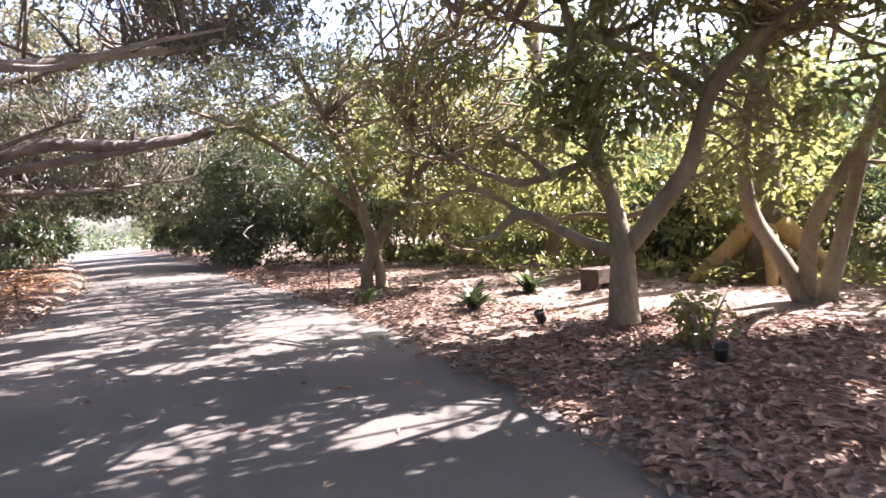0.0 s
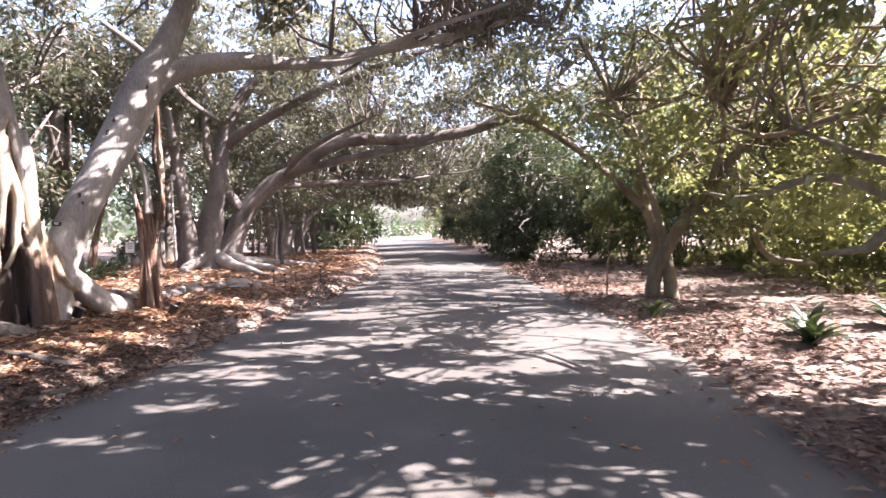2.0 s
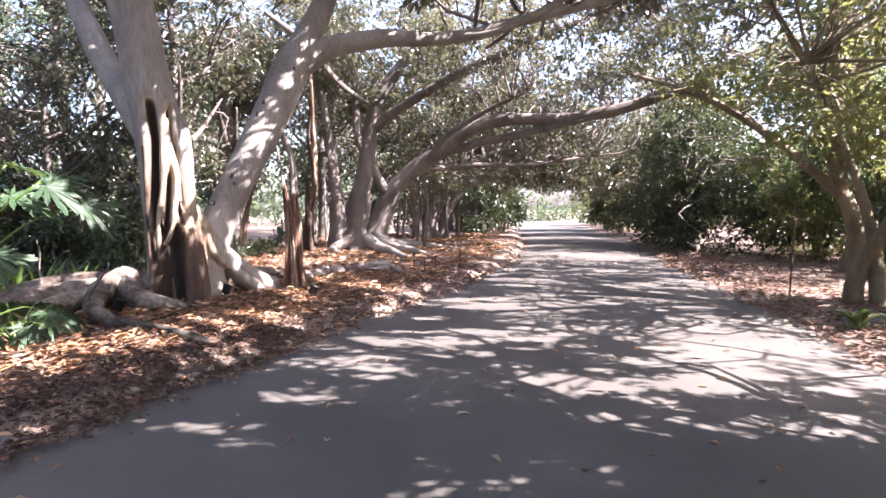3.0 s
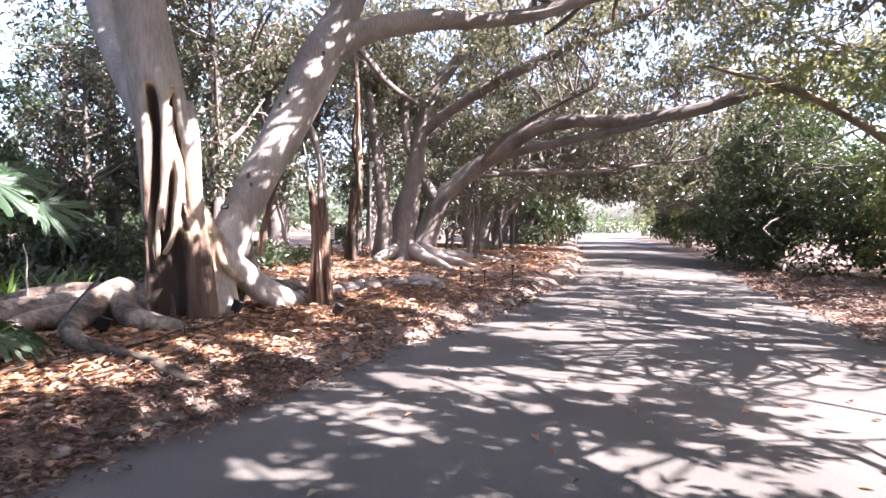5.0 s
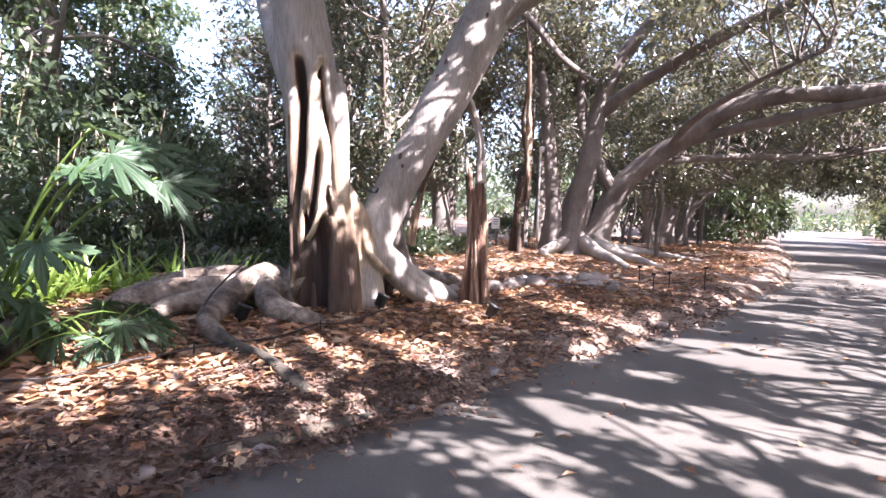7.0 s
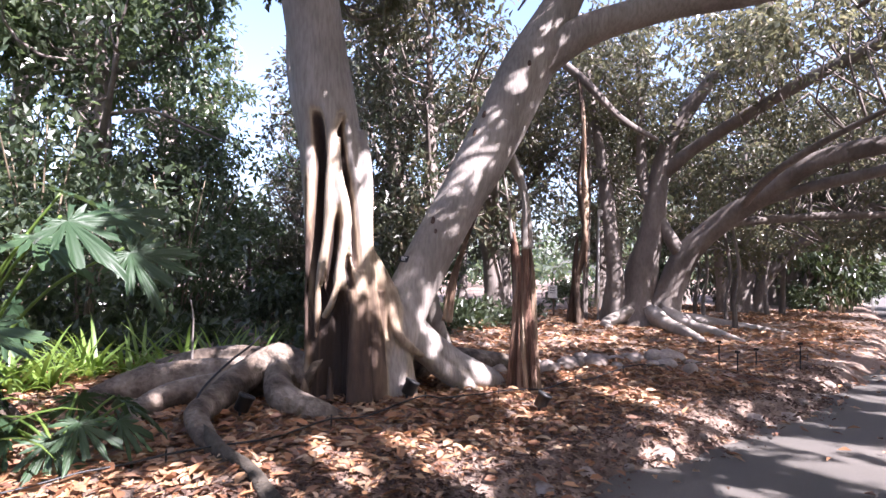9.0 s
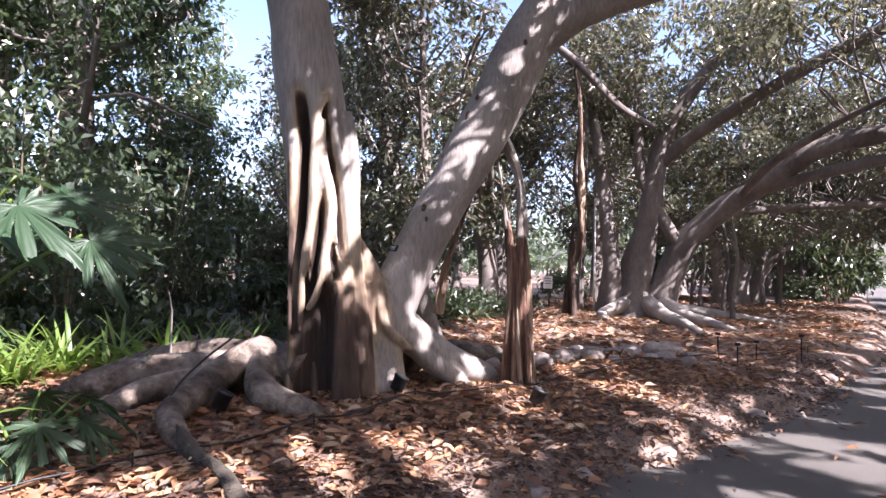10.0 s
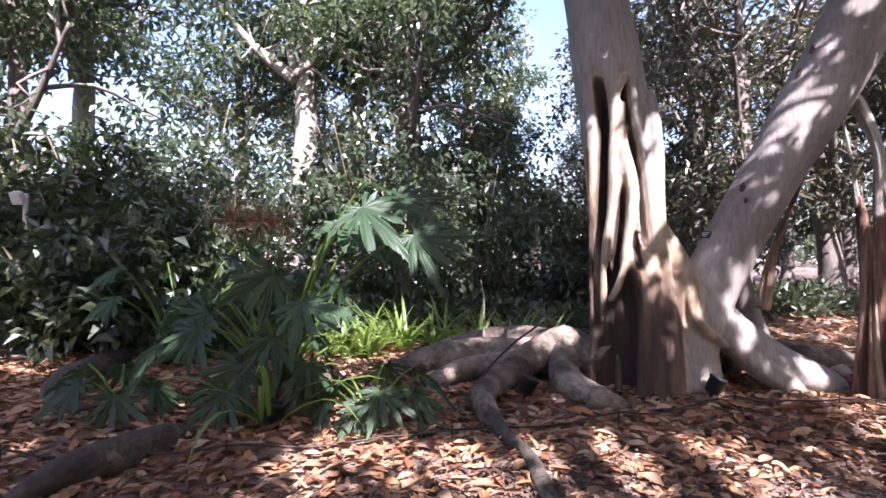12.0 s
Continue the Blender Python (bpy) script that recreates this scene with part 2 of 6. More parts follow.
def tube_arrays(pts, seg=12, step=0.12, lumps=0.08, shape=None, seed=0, squash=None):
    """A round, lumpy limb along rows (x, y, z, radius): vertices and quads, capped by a point."""
    q = smooth_path(pts, step)
    n = len(q)
    tan = np.gradient(q[:, :3], axis=0)
    tan /= np.linalg.norm(tan, axis=1)[:, None] + 1e-9
    ref = np.array([0, 0, 1.0]) if abs(tan[0, 2]) < 0.8 else np.array([1.0, 0, 0])
    u = np.cross(tan[0], ref)
    us = []
    for i in range(n):
        u = u - tan[i] * (u @ tan[i])
        u /= np.linalg.norm(u) + 1e-9
        us.append(u)
    us = np.array(us)
    if abs(tan[0, 2]) >= 0.8:      # trunks: angle counted from +x
        us = np.cross(np.cross(tan, np.array([1.0, 0, 0])), tan)
        us /= np.linalg.norm(us, axis=1)[:, None] + 1e-9
    vs = np.cross(tan, us)
    th = np.linspace(0, 2 * np.pi, seg, endpoint=False)
    rad = np.repeat(q[:, 3:4], seg, 1)
    r0 = np.random.default_rng(seed + 11)
    if lumps:
        ph = r0.uniform(0, 6.28, 6)
        s = np.linspace(0, n * step, n)[:, None]
        rad = rad * (1 + lumps * (np.sin(2 * th + ph[0] + s * 1.3) + 0.7 * np.sin(3 * th + ph[1] - s * 2.1) + 0.5 * np.sin(5 * th + ph[2] + s * 3.7) + 0.6 * np.sin(s * 4.1 + ph[3])))
    if shape is not None:
        rad = rad * shape(th[None, :], q[:, 2][:, None])
    ring = q[:, None, :3] + rad[:, :, None] * (np.cos(th)[None, :, None] * us[:, None, :] + np.sin(th)[None, :, None] * vs[:, None, :])
    verts = np.vstack([ring.reshape(-1, 3), q[:1, :3], q[-1:, :3]])
    i, j = np.meshgrid(np.arange(n - 1), np.arange(seg), indexing="ij")
    a = i * seg + j
    b = i * seg + (j + 1) % seg
    quads = np.stack([a, b, b + seg, a + seg], -1).reshape(-1, 4)
    k = np.arange(seg)
    tris = np.vstack([np.stack([np.full(seg, n * seg), (k + 1) % seg, k], -1), np.stack([np.full(seg, n * seg + 1), (n - 1) * seg + k, (n - 1) * seg + (k + 1) % seg], -1)])
    return verts, quads, tris


def tube(name, pts, mat, parent=None, label="", seg=12, step=0.12, lumps=0.08, shape=None, seed=0, m=None):
    v, f, t = tube_arrays(pts, seg, step, lumps, shape, seed)
    return part_of(name, raw_mesh(name, v, [f, t], mat), parent, label, m)


def tubes_mesh(name, many, mat, seg=4, step=0.4):
    """Many thin twigs joined into one mesh."""
    V, F, T, k = [], [], [], 0
    for i, p in enumerate(many):
        v, f, t = tube_arrays(p, seg, step, 0.0, None, i)
        V.append(v), F.append(f + k), T.append(t + k)
        k += len(v)
    return raw_mesh(name, np.vstack(V), [np.vstack(F), np.vstack(T)], mat)


def leaf_arrays(pos, along, up, length, width, fold=0.25, curl=0.15):
    """Folded four-cornered leaves: base, two sides, tip."""
    along = along / (np.linalg.norm(along, axis=1)[:, None] + 1e-9)
    side = np.cross(along, up)
    side /= np.linalg.norm(side, axis=1)[:, None] + 1e-9
    nrm = np.cross(side, along)
    L, W = length[:, None], width[:, None]
    mid = pos + along * L * 0.45
    v = np.stack([pos, mid + side * W * 0.5 + nrm * W * fold, pos + along * L - nrm * L * curl, mid - side * W * 0.5 + nrm * W * fold], 1)
    b = (np.arange(len(pos)) * 4)[:, None]
    return v.reshape(-1, 3), np.vstack([b + [0, 2, 1], b + [0, 3, 2]])


def broad_leaf_arrays(pos, along, up, length, width, fold=0.25, curl=0.15):
    """Folded leaves of six corners, for those that lie near."""
    along = along / (np.linalg.norm(along, axis=1)[:, None] + 1e-9)
    side = np.cross(along, up)
    side /= np.linalg.norm(side, axis=1)[:, None] + 1e-9
    nrm = np.cross(side, along)
    L, W = length[:, None], width[:, None]
    lift = nrm * W * fold
    a, b = pos + along * L * 0.28, pos + along * L * 0.68 - nrm * L * curl * 0.4
    v = np.stack([pos, a + side * W * 0.42 + lift, b + side * W * 0.45 + lift, pos + along * L - nrm * L * curl, b - side * W * 0.45 + lift, a - side * W * 0.42 + lift], 1)
    k = (np.arange(len(pos)) * 6)[:, None]
    return v.reshape(-1, 3), np.vstack([k + [0, 3, 2, 1], k + [0, 5, 4, 3]])


def leaves_mesh(name, pos, along, up, length, width, mat, fold=0.25, curl=0.15):
    v, f = leaf_arrays(pos, along, up, length, width, fold, curl)
    return raw_mesh(name, v, f, mat, smooth=False)


def unit(n, r):
    v = r.normal(size=(n, 3))
    return v / np.linalg.norm(v, axis=1)[:, None]


# where sunbeams come down through gaps in the crowns: x, y and half width, by place
BEAMS_ROAD = [(2.2, 3.75, 0.4), (1.9, 4.05, 0.2), (2.85, 3.2, 0.14), (0.7, 4.7, 0.08), (-0.1, 5.5, 0.08), (1.8, 8.3, 0.25), (0.6, 7.6, 0.2), (2.0, 7.5, 0.22), (2.4, 6.6, 0.15), (2.4, 16.6, 0.4), (3.2, 12.2, 0.3), (-1.8, 6.15, 0.2), (-1.05, 7.85, 0.12), (-1.6, 8.05, 0.12), (-0.9, 9.15, 0.2), (0.1, 11.5, 0.15), (-0.8, 12.0, 0.15), (3.3, 9.5, 0.3)]
BEAMS_BANK = [(4.2, 4.6, -0.05), (4.9, 4.2, -0.03), (4.0, 3.4, -0.08), (4.6, 3.2, -0.06), (5.0, 5.4, 0.1), (4.3, 6.2, 0.0), (4.6, 7.6, 0.05), (3.8, 2.6, -0.08), (6.4, 4.0, 0.5), (7.2, 4.05, 0.7), (5.8, 3.5, 0.25), (8.4, 4.2, 0.7), (8.2, 5.4, 0.6), (6.1, 6.6, 0.6), (-4.3, 6.9, 0.04), (-3.7, 7.4, 0.04), (-5.1, 7.8, 0.03), (-4.0, 7.85, 0.06), (-4.25, 7.25, 0.06), (-2.6, 7.25, 0.08), (-3.4, 6.65, 0.05), (-3.3, 8.6, 0.0), (-2.9, 10.2, 0.0), (-3.1, 11.0, 0.03), (-3.0, 9.45, 0.14), (-3.4, 7.85, 0.14), (-4.4, 7.2, 0.15), (-5.6, 6.2, 0.12), (-2.5, 12.4, 0.22), (-2.2, 8.05, 0.12), (-7.4, 8.4, 0.2), (-7.1, 9.7, 0.2), (-3.8, 11.5, 0.1), (-4.0, 6.6, 0.06)]
BEAMS_HIGH = [(-12.0, 7.0, 5.0, 0.7), (-13.0, 9.0, 6.0, 0.7), (-11.0, 10.0, 4.5, 0.6), (-12.5, 11.0, 6.0, 0.7), (-14.0, 7.5, 7.5, 0.7), (-3.8, 11.3, 0.45, 0.1), (-4.1, 10.75, 0.5, 0.02), (-3.75, 11.35, 3.3, 0.08), (-7.2, 8.6, 0.9, 0.4), (-8.2, 8.2, 1.2, 0.5), (-9.8, 10.2, 2.6, 0.6), (-11.0, 11.5, 3.2, 0.7), (-8.0, 6.4, 1.6, 0.5), (-6.6, 7.6, 0.9, 0.35), (-11.5, 8.5, 3.0, 0.7), (-4.42, 9.68, 2.0, 0.08), (-4.0, 11.1, 2.6, 0.08), (-3.6, 11.5, 3.8, 0.1), (-4.15, 7.2, 1.85, 0.3), (-4.7, 7.3, 2.1, 0.25), (-9.5, 8.8, 3.5, 0.7), (-10.5, 7.2, 2.5, 0.6), (-9.0, 7.0, 1.8, 0.5), (-8.8, 10.5, 2.2, 0.5)]
fleck = np.random.default_rng(3)
BEAMS = [(Vector((x, y, 0.02)), w - 0.08, 0.65) for x, y, w in BEAMS_ROAD] + [(Vector((x, y, 0.35)), w, 0.8) for x, y, w in BEAMS_BANK] + [(Vector((x, y, z)), w, 1.0) for x, y, z, w in BEAMS_HIGH]
BEAMS += [(Vector((fleck.uniform(-2.4, 4.4), fleck.uniform(3.0, 20), 0.02)), fleck.uniform(-0.14, -0.04), 0.6) for k in range(60)]
ACROSS = away.cross(Vector((0, 0, 1))).normalized()
STEEP = ACROSS.cross(away).normalized()


def sunlit_gap(p):
    """Whether a leaf clump at p would stand in one of the sunbeams; the wide ones are broken up."""
    for b, w, flat in BEAMS:
        d = p - b
        k = d.dot(away)
        if k > 0.5:
            s1, s2 = d.dot(ACROSS), d.dot(STEEP) * flat
            if s1 * s1 + s2 * s2 < (w + 0.24) ** 2 and (w < 0.16 or flat > 0.7 or noise.noise(Vector((s1 * 5.5, s2 * 4.0, b.x * 3.1 + b.y))) > 0.02):
                return True
    return False


# spots of ground and great fig shaded by leaf clumps added overhead: x, y, z
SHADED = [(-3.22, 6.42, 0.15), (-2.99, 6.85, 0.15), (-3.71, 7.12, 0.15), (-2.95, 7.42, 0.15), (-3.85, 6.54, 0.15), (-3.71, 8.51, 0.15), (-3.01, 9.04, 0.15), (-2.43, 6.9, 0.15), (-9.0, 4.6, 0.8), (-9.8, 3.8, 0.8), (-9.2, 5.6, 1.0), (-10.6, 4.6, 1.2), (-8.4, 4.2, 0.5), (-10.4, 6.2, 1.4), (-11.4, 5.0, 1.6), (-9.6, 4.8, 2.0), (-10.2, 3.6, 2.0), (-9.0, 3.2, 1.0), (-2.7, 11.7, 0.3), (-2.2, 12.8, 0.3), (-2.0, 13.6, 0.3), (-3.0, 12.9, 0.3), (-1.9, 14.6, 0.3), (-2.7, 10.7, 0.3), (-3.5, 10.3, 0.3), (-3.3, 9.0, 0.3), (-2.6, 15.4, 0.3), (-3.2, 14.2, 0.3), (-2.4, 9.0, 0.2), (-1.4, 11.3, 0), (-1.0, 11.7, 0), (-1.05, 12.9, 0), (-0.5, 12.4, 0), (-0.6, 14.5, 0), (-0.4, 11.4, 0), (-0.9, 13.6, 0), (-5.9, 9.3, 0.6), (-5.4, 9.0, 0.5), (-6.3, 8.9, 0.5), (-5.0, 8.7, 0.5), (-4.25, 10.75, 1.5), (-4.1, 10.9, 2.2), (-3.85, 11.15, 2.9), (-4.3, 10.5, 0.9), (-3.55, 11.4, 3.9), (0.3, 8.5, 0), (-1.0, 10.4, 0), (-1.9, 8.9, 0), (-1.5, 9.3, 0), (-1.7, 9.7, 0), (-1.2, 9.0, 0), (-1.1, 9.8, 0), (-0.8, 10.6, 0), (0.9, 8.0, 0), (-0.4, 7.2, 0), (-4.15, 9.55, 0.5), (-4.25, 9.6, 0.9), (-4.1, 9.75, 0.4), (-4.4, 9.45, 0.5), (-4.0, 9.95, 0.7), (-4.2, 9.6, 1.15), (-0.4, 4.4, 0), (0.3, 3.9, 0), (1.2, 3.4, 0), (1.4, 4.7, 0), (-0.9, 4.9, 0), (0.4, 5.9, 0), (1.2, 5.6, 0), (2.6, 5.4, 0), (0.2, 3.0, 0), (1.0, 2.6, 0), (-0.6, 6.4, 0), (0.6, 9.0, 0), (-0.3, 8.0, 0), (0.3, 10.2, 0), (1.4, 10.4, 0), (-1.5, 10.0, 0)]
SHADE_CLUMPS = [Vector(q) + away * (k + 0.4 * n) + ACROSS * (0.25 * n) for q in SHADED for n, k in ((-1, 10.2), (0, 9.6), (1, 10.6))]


# small gaps between single leaves, through which flecks of sun reach the road and the bank
FLECK = 0.025
fleck = np.random.default_rng(19)
gap_map = np.zeros((2400, 1500), dtype=bool)
GAP_U, GAP_V = np.array(ACROSS), np.array(STEEP)
GAP_AT = np.array([-30.0, -12.0])


def gap_cell(p):
    return ((np.stack([p @ GAP_U, p @ GAP_V], -1) - GAP_AT) / FLECK).astype(int)


for k in range(3300):
    x, y = fleck.uniform(-6.5, 8.0), fleck.uniform(1.0, 26.0)
    on_road = -2.9 + 0.09 * y < x < 4.2
    chance = (0.85 if y > 9 else 0.6 if y > 6.5 else 0.36 if y > 4.5 else 0.2) if on_road else 0.55 if x > 0 else 0.65 if y > 9.5 else 0.36
    if fleck.random() > chance * (0.4 + 1.4 * max(0, noise.noise(Vector((x * 0.55, y * 0.55, 7.0))) + 0.3)):
        continue
    i, j = gap_cell(np.array([x, y, 0.02 if on_road else 0.3]))
    wide = 0.05 if y < 9 else 0.075 if on_road else 0.06
    a, b = fleck.uniform(wide, wide * 2.4) / FLECK, fleck.uniform(wide * 1.4, wide * 4.4) / FLECK
    u, v = np.meshgrid(np.arange(-16, 17), np.arange(-16, 17), indexing="ij")
    tilt = fleck.normal(0, 0.35)
    gap_map[i - 16:i + 17, j - 16:j + 17] |= ((u * math.cos(tilt) + v * math.sin(tilt)) / a) ** 2 + ((v * math.cos(tilt) - u * math.sin(tilt)) / b) ** 2 < 1


STREAKS = [(-3.3, 9.3), (-3.06, 9.37), (-2.68, 9.28), (-3.46, 12.87), (-2.68, 12.4), (-2.23, 12.23), (-1.6, 11.61), (-2.61, 10.41), (-3.37, 8.7), (-3.76, 7.74), (-3.63, 8.28)]   # long sunlit streaks on the bank
for k, (x, y) in enumerate(STREAKS):
    i, j = gap_cell(np.array([x, y, 0.33]))
    u, v = np.meshgrid(np.arange(-40, 41), np.arange(-40, 41), indexing="ij")
    gap_map[i - 40:i + 41, j - 40:j + 41] |= (u + 0.2 * v) ** 2 + (v * 0.42) ** 2 < ((0.12 + 0.04 * (k % 3)) / FLECK) ** 2
for at, w, flat in BEAMS[len(BEAMS_ROAD):len(BEAMS_ROAD) + len(BEAMS_BANK) + len(BEAMS_HIGH)]:
    i, j = gap_cell(np.array(at))
    u, v = np.meshgrid(np.arange(-40, 41), np.arange(-40, 41), indexing="ij")
    gap_map[i - 40:i + 41, j - 40:j + 41] |= u ** 2 + (v * flat) ** 2 < (min(0.7, max(0.06, w - 0.02)) / FLECK) ** 2


def in_gap(p):
    """Whether leaves at p would close one of the small gaps."""
    c = gap_cell(p)
    ok = (c >= 0).all(1) & (c[:, 0] < gap_map.shape[0]) & (c[:, 1] < gap_map.shape[1])
    c = np.clip(c, 0, np.array(gap_map.shape) - 1)
    return gap_map[c[:, 0], c[:, 1]] & ok


def crown_points(volumes, count, r, gap=0.35, scale=0.55, base=(0, 0, 0)):
    """Places of leaf clumps in ellipsoids (x, y, z, rx, ry, rz), with gaps where a soft noise is low."""
    w = np.array([v[3] * v[4] * v[5] for v in volumes]) ** 0.8
    out = []
    for v, n in zip(volumes, (count * w / w.sum()).astype(int)):
        p = unit(n, r) * (r.uniform(0.05, 1, n) ** 0.45)[:, None] * np.array(v[3:]) + np.array(v[:3])
        keep = [noise.noise(Vector(q) * scale) + 0.35 * noise.noise(Vector(q) * scale * 3) > gap - 0.5 and not sunlit_gap(Vector(q) + Vector(base)) for q in p]
        out.append(p[np.array(keep, dtype=bool)])
    return np.vstack(out)


def crown_mesh(name, clumps, per, mat, r, radius=0.38, size=0.15, droop=0.3, base=None):
    """Clumps of leaves that stand out from each clump's middle."""
    c = np.repeat(clumps, per, 0)
    out = unit(len(c), r)
    pos = c + out * (r.uniform(0.1, 1, len(c)) * radius)[:, None] * np.array([1, 1, 0.7])
    if base is not None:
        keep = ~in_gap(pos + out * size * 0.4 + np.array(base))
        c, out, pos = c[keep], out[keep], pos[keep]
    along = out + unit(len(c), r) * 0.6 - np.array([0, 0, droop])
    up = unit(len(c), r) * 0.7 + np.array([0, 0, 1.0])
    ln = size * r.uniform(0.6, 1.25, len(c))
    return leaves_mesh(name, pos, along, up, ln, ln * r.uniform(0.42, 0.6, len(c)), mat)


def twig_paths(clumps, skeleton, r, share=0.5, r0=0.022, far=4.0, base=(0, 0, 0)):
    """Twigs that bend from the nearest limb out to the clumps."""
    sk = np.array(skeleton)
    out = []
    for c in clumps:
        if r.random() > share:
            continue
        d = np.linalg.norm(sk - c, axis=1)
        i = int(np.argmin(d + r.uniform(0, 0.8, len(d))))
        if d[i] > far or d[i] < 0.3:
            continue
        a = sk[i]
        k = d[i] * 0.16
        m1 = a + (c - a) * 0.35 + r.normal(size=3) * k
        m2 = a + (c - a) * 0.7 + r.normal(size=3) * k
        if sunlit_gap(Vector(m1) + Vector(base)) or sunlit_gap(Vector(m2) + Vector(base)):
            continue
        w = r0 * min(2.2, 0.5 + d[i] * 0.5)
        out.append([(*a, w), (*m1, w * 0.8), (*m2, w * 0.55), (*c, w * 0.3)])
    return out


def limb_nodes(paths, step=0.35):
    return np.vstack([smooth_path(p, step)[:, :3] for p in paths])


# ---- ground and road ----
LEFT = np.array([(-80, -3.4), (0, -3.2), (5, -3.0), (6.4, -2.85), (7.8, -2.4), (9.5, -2.1), (11, -1.8), (13.7, -1.0), (17, -0.5), (21, 0.1), (31, 0.25), (60, -0.9), (200, -8)])
RIGHT = np.array([(-80, 2.6), (-5, 2.3), (1.9, 2.77), (2.84, 3.07), (5.1, 3.4), (7.3, 3.75), (9.5, 4.1), (12.2, 4.2), (15, 4.4), (19.4, 4.4), (23, 4.9), (31, 5.0), (60, 4.8), (200, -1)])


def edge_left(y):
    return np.interp(y, LEFT[:, 0], LEFT[:, 1]) + 0.07 * np.sin(y * 2.3) + 0.05 * np.sin(y * 5.1 + 1)


def edge_right(y):
    return np.interp(y, RIGHT[:, 0], RIGHT[:, 1]) + 0.05 * np.sin(y * 1.9) + 0.03 * np.sin(y * 4.7 + 2)


def step01(t):
    t = np.clip(t, 0, 1)
    return t * t * (3 - 2 * t)


def ground_z(x, y):
    """Height of the soil: a bank beside the road's left edge, nearly level on the right."""
    x, y = np.asarray(x, float), np.asarray(y, float)
    dl, dr = edge_left(y) - x, x - edge_right(y)
    rough = 0.03 * np.sin(x * 1.7 + y * 0.9) + 0.025 * np.sin(x * 3.1 - y * 2.3) + 0.012 * np.sin(x * 7.3 + y * 6.1)
    bank = -0.05 + 0.2 * step01((dl + 0.02) / 0.35) + 0.14 * step01(dl / 2.6) + 0.1 * step01((dl - 5) / 6) + rough * step01(dl / 0.6)
    bed = -0.05 + 0.075 * step01((dr + 0.02) / 0.25) + 0.05 * step01(dr / 4) + rough * 0.6 * step01(dr / 0.8)
    return np.where(dl > 0, bank, np.where(dr > 0, bed, -0.05))


def spread(lo, hi, fine_lo, fine_hi, fine, steps):
    mid = np.arange(fine_lo, fine_hi, fine)
    t = np.linspace(0, 1, steps + 1)[1:] ** 3
    return np.concatenate([(fine_lo + (lo - fine_lo) * t)[::-1], mid, fine_hi + (hi - fine_hi) * t])


gx = spread(-900, 900, -9, 9, 0.12, 26)
gy = spread(-900, 900, 0, 20, 0.16, 26)
X, Y = np.meshgrid(gx, gy)
Z = ground_z(X, Y)
nx = len(gx)
i, j = np.meshgrid(np.arange(len(gy) - 1), np.arange(nx - 1), indexing="ij")
a = i * nx + j
ground = part_of("ground", raw_mesh("ground", np.stack([X, Y, Z], -1).reshape(-1, 3), np.stack([a, a + 1, a + nx + 1, a + nx], -1).reshape(-1, 4), SOIL))
tagged(ground, "brown soil under dry leaf litter and mulch", "ground", kind="structure")

ry = spread(-70, 190, -3, 26, 0.15, 40)
u = np.linspace(0, 1, 25)
RX = edge_left(ry)[:, None] * (1 - u) + edge_right(ry)[:, None] * u
RY = np.repeat(ry[:, None], 25, 1)
RZ = 0.012 * np.sin(RX * 0.9) + 0.035 * (1 - (2 * u[None] - 1) ** 2) - 0.015 + 0 * RY
i, j = np.meshgrid(np.arange(len(ry) - 1), np.arange(24), indexing="ij")
a = i * 25 + j
road = part_of("road", raw_mesh("road", np.stack([RX, RY, RZ], -1).reshape(-1, 3), np.stack([a, a + 1, a + 26, a + 25], -1).reshape(-1, 4), ASPHALT))
tagged(road, "worn grey asphalt road dappled by tree shade", "road", kind="structure")


def thing(name, x, y, z, label, category, group="", kind=""):
    ob = new(name)
    ob.location = (x, y, z)
    ob.empty_display_size = 0.2
    return tagged(ob, label, category, group, kind)


def local(paths, o):
    """Rows (x, y, z, r) in the world, told from the point o."""
    return [(p[0] - o[0], p[1] - o[1], p[2] - o[2], p[3]) for p in paths]


def tree(name, base, label, limbs, volumes, clumps, per, bark, leaf, seed, category="tree", group="", gap=0.35, radius=0.38, size=0.15, share=0.5, twig=0.022, seg=14, names=None, scale=0.55, far=4.0, lumps=0.06):
    """A tree of hand-placed limbs (rows in the world) with twigs and clumps of leaves."""
    r = np.random.default_rng(seed)
    t = thing(name, *base, label, category, group)
    sk = []
    for k, p in enumerate(limbs):
        q = local(p, base)
        sk.append(q)
        tube(names[k] if names else ("trunk" if k == 0 else "limb"), q, bark, t, seg=seg if k < 3 else 10, step=0.15, lumps=lumps, seed=seed * 31 + k)
    nodes = limb_nodes(sk)
    nodes = nodes[nodes[:, 2] > 1.6] if (nodes[:, 2] > 1.6).any() else nodes
    c = crown_points([(v[0] - base[0], v[1] - base[1], v[2] - base[2], *v[3:]) for v in volumes], clumps, r, gap, scale, base)
    tw = twig_paths(c, nodes, r, share, twig, far, base)
    if tw:
        tagged(part_of("twig_growth", tubes_mesh("twig_growth", tw, bark), t), kind="stuff")
    crown = part_of("crown", crown_mesh("crown", c, per, leaf, r, radius, size, 0.3, base), t)
    return t, crown


